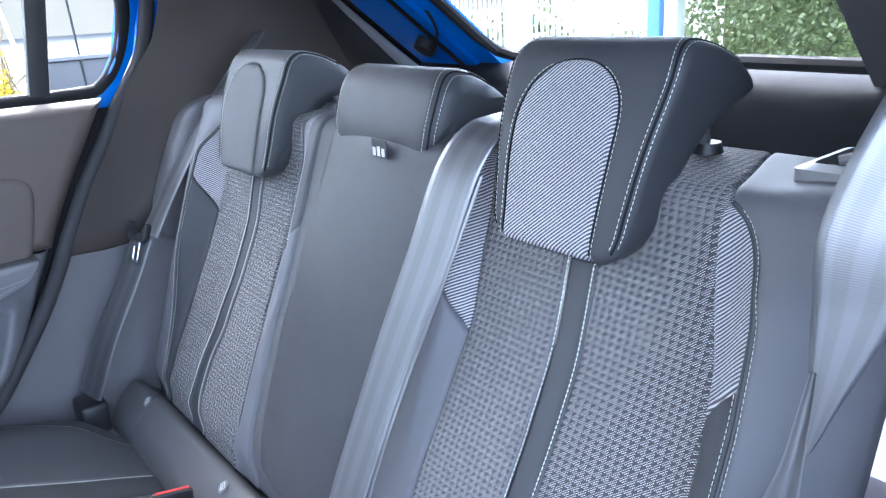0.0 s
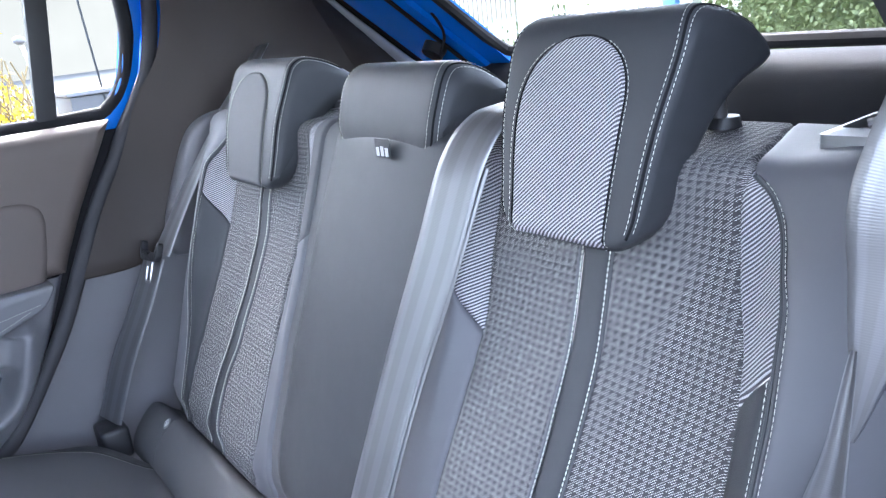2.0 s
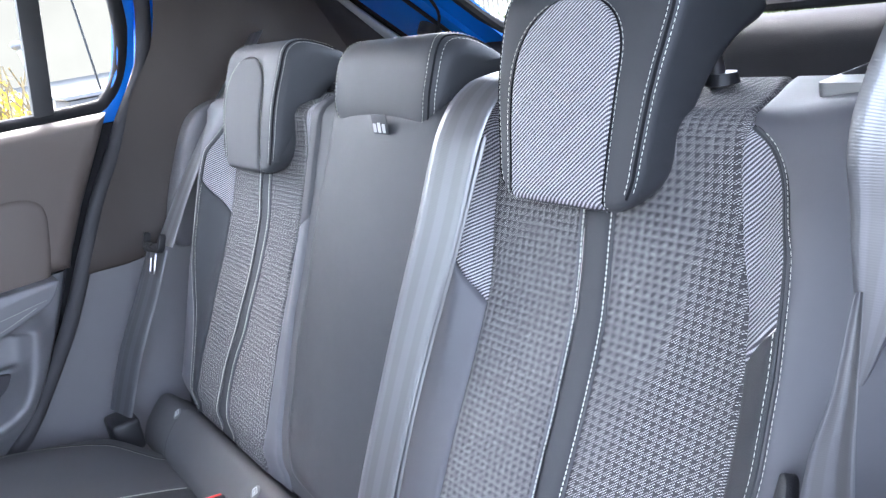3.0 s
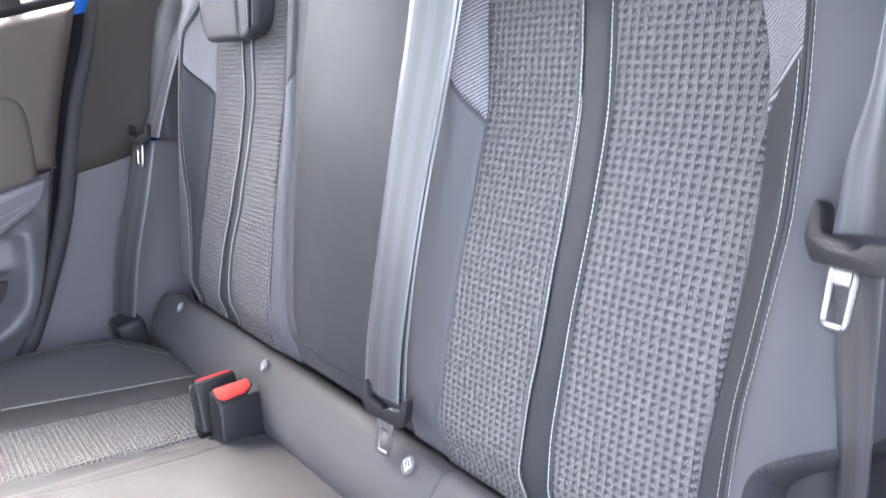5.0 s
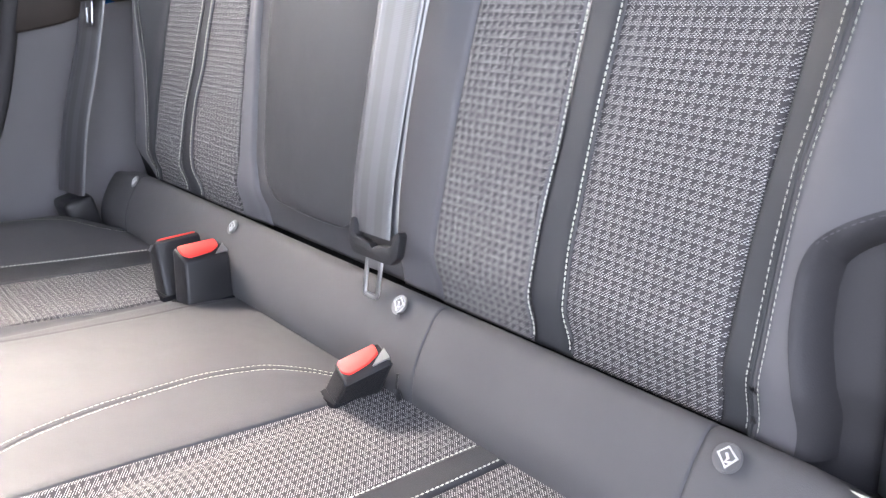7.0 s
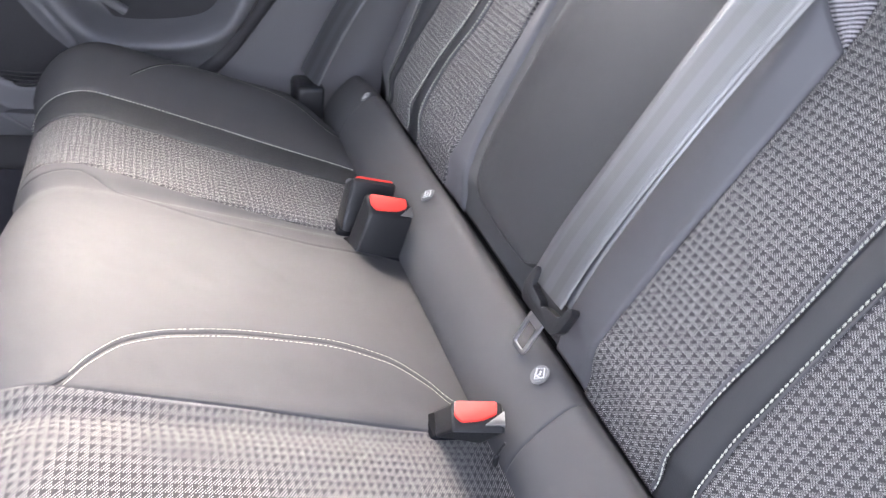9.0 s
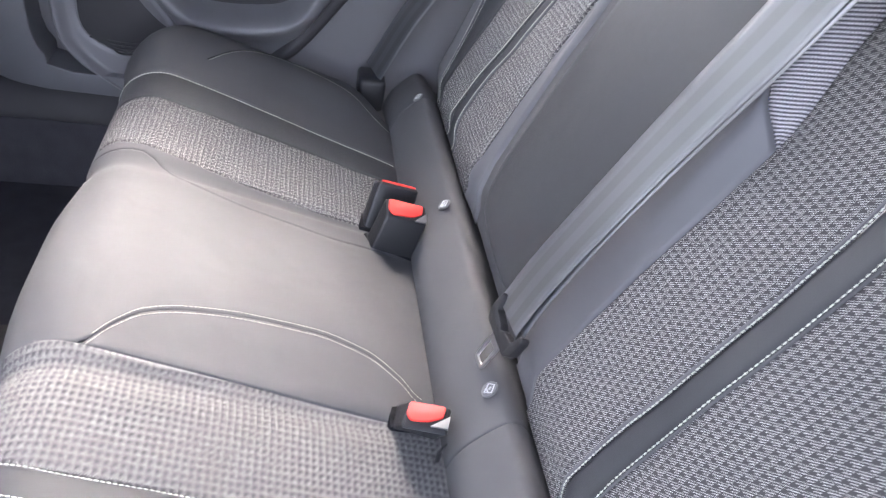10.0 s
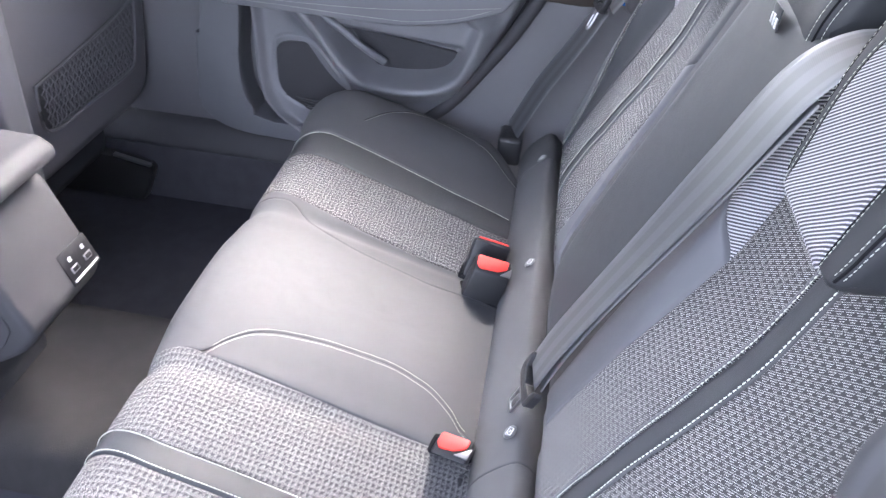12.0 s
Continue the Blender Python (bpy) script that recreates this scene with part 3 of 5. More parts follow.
cushion = thing("rear_seat_cushion", (0, -0.2, 0.40), "black leather bench cushion with grey hatched cloth seats", "car seat")
END_Q = 0.56
EDGE = [(0.0, 0.455), (0.03, 0.50), (0.08, 0.54), (0.14, 0.56), (0.2, 0.565), (0.26, 0.555), (0.31, 0.53), (0.345, 0.50), (0.38, 0.47), (0.45, 0.44), (0.6, 0.43)]
CURVE = [(0.0, 0.126), (0.024, 0.114), (0.041, 0.095), (0.078, 0.074), (0.128, 0.0635), (0.186, 0.0655), (0.24, 0.0745), (0.274, 0.088), (0.296, 0.110), (0.314, 0.134), (0.6, 0.134)]
CURVE_L = [(0.0, 0.113), (0.06, 0.109), (0.1, 0.106), (0.14, 0.111), (0.20, 0.119), (0.23, 0.127), (0.265, 0.140), (0.29, 0.158), (0.32, 0.176), (0.6, 0.195)]
NEAR_IN = [(0.0, 0.150), (0.05, 0.147), (0.12, 0.144), (0.2, 0.1395), (0.27, 0.1365), (0.315, 0.134), (0.35, 0.127), (0.40, 0.122), (0.6, 0.122)]
NEAR_STRIP = [(0.0, 0.266), (0.1, 0.263), (0.24, 0.2565), (0.30, 0.255), (0.37, 0.245), (0.6, 0.240)]
FAR_IN = [(0.0, 0.163), (0.1, 0.162), (0.16, 0.1665), (0.21, 0.171), (0.28, 0.184), (0.33, 0.193), (0.36, 0.203), (0.6, 0.21)]
FAR_STRIP = [(0.0, 0.284), (0.05, 0.286), (0.12, 0.293), (0.21, 0.301), (0.30, 0.309), (0.6, 0.32)]
FAR_LINE = [(0.0, 0.330), (0.04, 0.338), (0.1, 0.346), (0.18, 0.360), (0.27, 0.373), (0.33, 0.377), (0.6, 0.385)]


def cv(v):
    return lambda q: v


def curve_r(q):
    return lerp(CURVE, q)


def curve_l(q):
    return -lerp(CURVE_L, q)


def along(table, sg=1, plus=0.0):
    return lambda q: sg * lerp(table, q) + plus


near_in, near_a, near_b = along(NEAR_IN), along(NEAR_STRIP), along(NEAR_STRIP, 1, 0.030)
far_in, far_a, far_b = along(FAR_IN, -1), along(FAR_STRIP, -1), along(FAR_LINE, -1, -0.004)
panel("centre_leather", seat, curve_l, curve_r, 0.0, END_Q, LEATHER, cushion, n=20, depth=0.0009, width=0.0020)
panel("centre_side_leather", seat, curve_r, near_in, 0.0, 0.314, LEATHER, cushion, n=8, depth=0.0009, width=0.0020, ends=(True, False))
panel("centre_side_leather", seat, far_in, curve_l, 0.0, END_Q, LEATHER, cushion, n=8, depth=0.0012, width=0.0022, ends=(True, False))
panel("cloth_panel", seat, near_in, near_a, 0.0, END_Q, FABRIC, cushion, "grey hatched woven cloth", n=14, depth=0.0008, width=0.002)
panel("leather_strip", seat, near_a, near_b, 0.0, END_Q, LEATHER_DARK, cushion, n=6, depth=0.0018, width=0.003)
panel("cloth_panel", seat, near_b, cv(0.42), 0.0, END_Q, FABRIC, cushion, "grey hatched woven cloth", n=14, depth=0.002, width=0.003)
panel("outer_leather", seat, cv(0.42), lambda q: lerp(EDGE, q), 0.0, END_Q, LEATHER_DARK, cushion, n=12)
panel("cloth_panel", seat, far_a, far_in, 0.0, END_Q, FABRIC, cushion, "grey hatched woven cloth", n=14, depth=0.002, width=0.003)
panel("leather_strip", seat, far_b, far_a, 0.0, END_Q, LEATHER_DARK, cushion, n=6, depth=0.0018, width=0.003)
panel("outer_leather", seat, lambda q: -lerp(EDGE, q), far_b, 0.0, END_Q, LEATHER, cushion, n=14)
for d in (-0.004, 0.004):
    stitches(seat, lambda q, d=d: curve_r(q) + d, 0.02, 0.31, cushion, r=0.0003)
stitches(seat, lambda q: curve_l(q) - 0.003, 0.03, 0.29, cushion, r=0.0003, mat=LEATHER_PALE)
for line in (along(NEAR_STRIP, 1, 0.0025), along(NEAR_STRIP, 1, 0.0265), along(FAR_LINE, -1)):
    stitches(seat, line, 0.01, 0.45, cushion, lift=0.0011, **BOLD)
FAR_SEAM = [(0.005, 0.434), (0.042, 0.469), (0.07, 0.490), (0.098, 0.505), (0.14, 0.519), (0.174, 0.525), (0.205, 0.519), (0.232, 0.501), (0.255, 0.475), (0.278, 0.441)]
stitches(seat, lambda q: -lerp(FAR_SEAM, q), 0.005, 0.278, cushion)
bm = bmesh.new()
tube(bm, [seat(-lerp(FAR_SEAM, q) - 0.004, q) + normal_of(seat, -0.45, q) * -0.0003 for q in [0.005 + 0.273 * k / 40 for k in range(41)]], 0.0009, 6)
part("seam", bm, PIPING, cushion)


# the padded roll between cushion and backrest
ROLL = [(0.062, 0.585), (0.036, 0.606), (0.022, 0.6225), (0.010, 0.6270), (0.0, 0.6215), (-0.014, 0.608), (-0.027, 0.591), (-0.035, 0.572), (-0.036, 0.555), (-0.030, 0.540)]


def roll(x, k):
    pts = spline_roll
    f = k / (len(ROLL) - 1) * (len(pts) - 1)
    i = min(int(f), len(pts) - 2)
    p = pts[i].lerp(pts[i + 1], f - i)
    droop = 0.012 * smooth(0.47, 0.56, abs(x))
    return Vector((x, p.x, p.y - droop))


spline_roll = [Vector((p.x, p.y)) for p in spline([(a, b, 0) for a, b in ROLL], 6)]
for x0, x1 in ((-0.555, -0.440), (-0.440, 0.190), (0.190, 0.425), (0.425, 0.535)):
    verts, faces, uvs = [], [], []
    xs = [x0, x0 + 0.0006, x0 + 0.0014, x0 + 0.0025, x0 + 0.005] + [x0 + 0.005 + (x1 - x0 - 0.01) * k / 12 for k in range(1, 12)] + [x1 - 0.005, x1 - 0.0025, x1 - 0.0014, x1 - 0.0006, x1]
    ks = [k * 0.25 for k in range(4 * (len(ROLL) - 1) + 1)]
    for x in xs:
        sink = 0.0014 * math.exp(-(min(x - x0, x1 - x) / 0.0009) ** 2)
        for k in ks:
            p = roll(x, k)
            c = Vector((x, 0.01, 0.59))
            verts.append(p + (c - p).normalized() * sink)
            uvs.append((x, k * 0.02))
    n = len(ks)
    for i in range(len(xs) - 1):
        for k in range(n - 1):
            faces.append((i * n + k, (i + 1) * n + k, (i + 1) * n + k + 1, i * n + k + 1))
    raw("padded_roll", verts, faces, LEATHER, cushion, "padded leather roll", uvs)


def anchor_badge(x):
    """A round child-seat anchor badge with a raised square sign."""
    m = Matrix.Translation((x, -0.0012, 0.6243)) @ Euler((radians(42), 0, 0)).to_matrix().to_4x4()
    bm = bmesh.new()
    bmesh.ops.create_cone(bm, cap_ends=True, segments=28, radius1=0.0088, radius2=0.0084, depth=0.002, matrix=m)
    bmesh.ops.bevel(bm, geom=[e for e in bm.edges if len(e.link_faces) == 2 and e.calc_face_angle(0) > 1], offset=0.0008, segments=2, affect="EDGES")
    badge = part("anchor_badge", bm, SATIN, cushion, "round grey child-seat anchor badge")
    bm = bmesh.new()
    tube(bm, [m @ Vector(p) for p in ((-0.0056, 0.001, 0.0012), (-0.001, 0.006, 0.0012), (0.0056, 0.0016, 0.0012), (0.0012, -0.0052, 0.0012))], 0.0008, 6, closed=True)
    tube(bm, [m @ Vector(p) for p in ((-0.001, 0.0024, 0.0012), (0.001, 0.0, 0.0012), (0.0, -0.0024, 0.0012), (0.0032, -0.0016, 0.0012))], 0.0009, 6)
    part("sign", bm, WHITE, badge, "raised white square sign")


for x in (-0.443, -0.15, 0.15, 0.443):
    anchor_badge(x)

bm = bmesh.new()
block(bm, 0.1858, 0.1888, -0.0475, -0.0425, 0.571, 0.583, 0.001, 1)
tube(bm, [(0.187, -0.045, 0.582), (0.187, -0.0425, 0.589), (0.1865, -0.040, 0.594)], 0.0010, 6)
part("zip_pull", bm, PLASTIC, cushion, "small dark zip pull")

# ---- headrests ----
HEAD = [(0.143, 1.004), (0.146, 1.020), (0.160, 1.078), (0.178, 1.122), (0.188, 1.142), (0.200, 1.152), (0.216, 1.155), (0.238, 1.149), (0.262, 1.137), (0.280, 1.124), (0.286, 1.113), (0.278, 1.105), (0.256, 1.098), (0.236, 1.086), (0.217, 1.066), (0.201, 1.040), (0.189, 1.012), (0.174, 0.998), (0.151, 0.995)]
MID = [(0.172, 1.055), (0.173, 1.075), (0.184, 1.108), (0.196, 1.126), (0.212, 1.133), (0.236, 1.128), (0.262, 1.112), (0.281, 1.096), (0.283, 1.086), (0.272, 1.080), (0.244, 1.080), (0.220, 1.075), (0.203, 1.062), (0.192, 1.053), (0.180, 1.050)]


def headrest(x, outline, half_top, half_low, label, insert=True, drop=0.0, shift=0.0, wide=0.0, cloth=None, lift=0.0, R=0.011):
    outline = [(a, b - drop) for a, b in outline]
    z0, z1 = min(p[1] for p in outline), max(p[1] for p in outline)
    rest = thing("headrest", (x, 0.2, z0), label, "headrest", "rear headrests")
    prof = [(p.x, p.y) for p in spline([(a, b, 0) for a, b in outline + outline[:1]], 3)][:-1]
    def half_at(z):
        """Half the width at height z, with rounded lower and upper corners."""
        h = half_low + (half_top - half_low) * smooth(z0, z1, z)
        k, t = max(0, (z0 + 0.028 - z) / 0.028), max(0, (z - z1 + 0.03) / 0.03)
        return h - 0.020 * (1 - math.sqrt(max(0, 1 - k * k))) - 0.012 * (1 - math.sqrt(max(0, 1 - t * t)))

    # arc length round the profile from the front's foot, and inward normals
    n = len(prof)
    P = [Vector((0, y, z)) for y, z in prof]
    N = []
    for i in range(n):
        d = (P[(i + 1) % n] - P[i - 1]).normalized()
        N.append(Vector((0, d.z, -d.y)))
    if (P[0] + N[0] * 0.01 - Vector((0, 0.2, 1.06 - drop))).length > (P[0] - Vector((0, 0.2, 1.06 - drop))).length:
        N = [-v for v in N]
    arc = [0.0]
    for i in range(1, n):
        arc.append(arc[-1] + (P[i] - P[i - 1]).length)
    for again in range(2):
        N = [(N[i - 1] + N[i] * 2 + N[(i + 1) % n]).normalized() for i in range(n)]
    def bend(v):
        """Lifts the lower corners, so that the foot of the cover is rounded."""
        k = min(1.0, abs(v.x - x) / half_low)
        return Vector((v.x, v.y, v.z + lift * k ** 6 * (1 - smooth(z0 + 0.01, z0 + 0.055, v.z))))

    def corner(sg, a, s):
        """A place on the rounded side edge: a turns from the front (0) to the side (a quarter)."""
        i = max(k for k in range(n) if arc[k] <= s) if s > 0 else 0
        i = min(i, n - 2)
        f = (s - arc[i]) / (arc[i + 1] - arc[i])
        p, q = P[i].lerp(P[i + 1], f), N[i].lerp(N[i + 1], f).normalized()
        p2 = p + q * R * (1 - math.cos(a))
        return bend(Vector((x + sg * (half_at(p2.z) - R + R * math.sin(a)), p2.y, p2.z)))

    bm = bmesh.new()
    quarter = [math.pi / 2 * k / 6 for k in range(7)]
    rings = []
    spans = [(-1, a, 1.0) for a in quarter[::-1]] + [(-1, 0.0, k / 8) for k in range(7, 0, -1)] + [(1, 0.0, k / 8) for k in range(8)] + [(1, a, 1.0) for a in quarter]
    for sg, a, share in spans:
        ring = []
        for p, q in zip(P, N):
            w = p + q * R * (1 - math.cos(a))
            ring.append(bm.verts.new(bend(Vector((x + sg * share * (half_at(w.z) - R + R * math.sin(a)), w.y, w.z)))))
        rings.append(ring)
    for a, b in zip(rings, rings[1:]):
        for i in range(n):
            bm.faces.new((a[i], a[(i + 1) % n], b[(i + 1) % n], b[i]))
    caps = [bm.faces.new(rings[0][::-1]), bm.faces.new(rings[-1])]
    for cap, sg in ((caps[0], -1), (caps[1], 1)):
        faces = bmesh.ops.triangulate(bm, faces=[cap])["faces"]
        for k in range(1, 16):
            geom = list({g for f in faces for g in (f, *f.edges, *f.verts)})
            cut = bmesh.ops.bisect_plane(bm, geom=geom, plane_co=(0, 0, z0 + (z1 - z0) * k / 16), plane_no=(0, 0, 1))
            faces = [g for g in cut["geom"] if isinstance(g, bmesh.types.BMFace)]
        for v in {v for f in faces for v in f.verts}:
            v.co.x = x + sg * half_at(v.co.z) if v.co.z > z0 + 0.055 else v.co.x
    part("cover", bm, LEATHER_DARK, rest, "smooth black leather cover", sharp=50)
    front = [outline[-1]] + outline[:6]

    def face(u, z):
        """The front of the headrest at height z, a hair proud."""
        y = lerp([(b, a) for a, b in front], z)
        return Vector((x + u, y - 0.0006, z))
    half = half_at
    top = arc[min(range(n), key=lambda i: -P[i].z)]
    for sg in (1, -1):
        for a in (0.28, 0.82):
            stitches(lambda u, s: corner(sg, u, s), lambda s, a=a: a, 0.006, top + 0.05, rest, length=0.0026, gap=0.0011)
        bm = bmesh.new()
        tube(bm, [corner(sg, 0.55, 0.002 + (top + 0.05) * k / 40) for k in range(41)], 0.0011, 6)
        part("seam", bm, PIPING, rest)
    if insert:
        lo, hi = z0 + 0.0015, 1.1405 - drop

        def arch(z):
            k = max(0.0, (z - 1.088 + drop) / (hi - 1.088 + drop))
            return (0.043 + wide + 0.005 * smooth(lo, 1.09 - drop, z)) * math.sqrt(max(0.0, 1 - k ** 2.6))
        panel("cloth_insert", face, lambda z: shift - arch(z), lambda z: shift + arch(z), lo, hi - 0.0002, cloth or TWILL, rest, "smooth grey padded insert" if cloth else "pale striped twill insert", n=16, rows=40, lift=0.002, depth=0.003, width=0.003)
        for sg in (1, -1):
            stitches(face, lambda z, sg=sg: shift + sg * (arch(z) + 0.0030), lo, hi - 0.004, rest, length=0.0026, gap=0.0011)
            bm = bmesh.new()
            tube(bm, [face(shift + sg * (arch(z) + 0.0006), z) for z in [lo + (hi - lo) * (1 - (1 - k / 30) ** 2) for k in range(31)]], 0.0007, 6)
            part("seam", bm, PIPING, rest)
    for sg in (1, -1):
        bm = bmesh.new()
        rod(bm, (x + sg * 0.055, 0.252, 1.102 - drop), (x + sg * 0.055, 0.262, 1.06), 0.006, 12)
        part("post", bm, STEEL, rest, "bright steel post")
    return rest


headrest(0.280, HEAD, 0.086, 0.070, "black leather headrest with a pale striped cloth insert", shift=-0.005, wide=0.003, lift=0.006)
headrest(-0.306, HEAD, 0.094, 0.084, "black leather headrest pushed low, with a smooth grey insert", drop=0.02, shift=-0.008, wide=0.010, cloth=LEATHER, lift=0.010, R=0.015)
headrest(0.0, [(a, b - 0.006 * smooth(1.09, 1.05, b)) for a, b in MID], 0.101, 0.098, "low black leather middle headrest without cloth", insert=False, drop=0.009, lift=0.007, R=0.022)

# collars of the headrest posts in the backrest's top
for x in (-0.358, -0.248, -0.055, 0.055, 0.227, 0.337):
    bm = bmesh.new()
    rod(bm, (x, 0.262, 1.064), (x, 0.262, 1.072), 0.013, 16, 0.011)
    part("post_collar", bm, PLASTIC, backrest, "black plastic post collar")

# woven size tag hanging under the middle headrest
tag = thing("cloth_tag", (0.008, 0.167, 1.038), "small dark woven tag with pale print", "label")
bm = bmesh.new()
block(bm, 0.0080, 0.0350, 0.1600, 0.1613, 1.0365, 1.056, 0.0004)
part("ribbon", bm, LEATHER_DARK, tag)
for k in range(3):
    bm = bmesh.new()
    block(bm, 0.0105 + k * 0.0082, 0.0152 + k * 0.0082, 0.1592, 0.1601, 1.0385, 1.0470 + 0.0012 * (k % 2), 0)
    part("print_bar", bm, WHITE, tag, "pale printed bar")

# release latch in the backrest's top corner
latch = thing("release_latch", (0.46, 0.24, 1.07), "satin metal triangular seat release latch", "latch")
tip = lambda x, y, z=0.0: (x, y, 1.070 + z)
bm = bmesh.new()
outer = rounded([(0.427, 0.224), (0.509, 0.226), (0.516, 0.300), (0.422, 0.312)], 0.007)
inner = rounded([(0.435, 0.235), (0.501, 0.237), (0.507, 0.289), (0.432, 0.300)], 0.005)
loops = [[bm.verts.new(tip(*p, z=z)) for p in o] for o, z in ((outer, -0.009), (outer, 0.000), (inner, 0.003), (inner, -0.009))]
for la, lb in zip(loops, loops[1:] + loops[:1]):
    for k in range(len(la)):
        q = (k + 1) % len(la)
        bm.faces.new((la[k], la[q], lb[q], lb[k]))
part("frame", bm, BEZEL, latch, "satin metal frame")
bm = bmesh.new()
vs = [bm.verts.new(tip(*p, z=-0.003)) for p in ((0.432, 0.232), (0.504, 0.234), (0.510, 0.292), (0.429, 0.303))]
lo = [bm.verts.new((v.co.x, v.co.y, 1.062)) for v in vs]
bm.faces.new(vs)
for k in range(4):
    bm.faces.new((vs[k], vs[(k + 1) % 4], lo[(k + 1) % 4], lo[k]))
part("recess", bm, PLASTIC, latch)
bm = bmesh.new()
tube(bm, spline([tip(0.440, 0.262, 0.000), tip(0.465, 0.270, 0.006), tip(0.500, 0.262, 0.002)], 5), 0.004, 8)
part("lever", bm, PLASTIC_GREY, latch)


# ---- seat belts ----
def tongue(parent, place, along, across, flip=1, plate=0.0, size=1.0):
    """The plug of a belt: a moulded grip with a slotted steel plate."""
    d, a = Vector(along).normalized(), Vector(across)
    a = (a - d * a.dot(d)).normalized()
    nrm = a.cross(d) * flip
    m = Matrix((a, d, nrm)).transposed().to_4x4()
    m.translation = Vector(place)
    bm = bmesh.new()
    slab(bm, rounded([(a * 0.88, b * 0.95) for a, b in [(-0.034, 0.017), (-0.035, -0.002), (-0.027, -0.013), (0.026, -0.014), (0.034, -0.006), (0.035, 0.014), (0.031, 0.018), (0.026, 0.013), (0.024, 0.002), (0.004, 0.0), (0.0, -0.004), (-0.004, 0.0), (-0.024, 0.003), (-0.027, 0.016), (-0.031, 0.019)]], 0.0035), 2, -0.005, 0.005, 0.003)
    bmesh.ops.transform(bm, matrix=m, verts=bm.verts)
    grip = part("grip", bm, PLASTIC, parent, "black moulded belt plug")
    bm = bmesh.new()
    loop = rounded([(-0.0105, -0.012), (0.0105, -0.012), (0.0100, -0.050), (-0.0100, -0.050)], 0.005)
    tube(bm, [(p.x, p.y, 0) for p in loop], 0.0028, 8, closed=True, flat=0.6, up=(0, 0, 1))
    block(bm, -0.0085, 0.0085, -0.023, -0.012, -0.0012, 0.0012, 0.0005, 1)
    bmesh.ops.transform(bm, matrix=m @ Matrix.Translation((plate, -0.013 * (1 - size), 0)) @ Matrix.Diagonal((size * 0.9 if size < 1 else 1, size, 1, 1)), verts=bm.verts)
    part("latch_plate", bm, STEEL, grip, "slotted steel latch plate")


belt = thing("middle_seat_belt", (0.12, 0.03, 0.64), "black webbing belt down the middle backrest", "seat belt", "rear seat belts")
strap("webbing", [(0.106, 0.014, 0.672), (0.108, 0.030, 0.72), (0.115, 0.057, 0.79), (0.125, 0.089, 0.87), (0.147, 0.122, 0.965), (0.160, 0.152, 1.045), (0.166, 0.184, 1.079), (0.168, 0.225, 1.086)],
      [(1, 0.15, 0), (1, 0.15, 0), (1, 0.15, 0), (1, 0.2, 0), (1, 0.3, 0), (1, 0.3, 0), (1, 0.2, 0), (1, 0, 0)], 0.047, WEBBING, belt)
strap("webbing", [(0.108, 0.021, 0.672), (0.110, 0.036, 0.72), (0.117, 0.061, 0.79), (0.127, 0.093, 0.87), (0.148, 0.126, 0.965), (0.161, 0.158, 1.045)],
      [(1, 0.15, 0), (1, 0.15, 0), (1, 0.15, 0), (1, 0.2, 0), (1, 0.3, 0), (1, 0.3, 0)], 0.046, WEBBING, belt)
tongue(belt, (0.115, 0.012, 0.666), (0.02, 0.36, 0.93), (1, 0.10, -0.10), size=0.88)
bm = bmesh.new()
slab(bm, rounded([(0.140, 0.195), (0.202, 0.195), (0.202, 0.25), (0.140, 0.25)], 0.01), 2, 1.068, 1.083, 0.004)
part("belt_guide", bm, PLASTIC, belt, "black plastic belt guide")

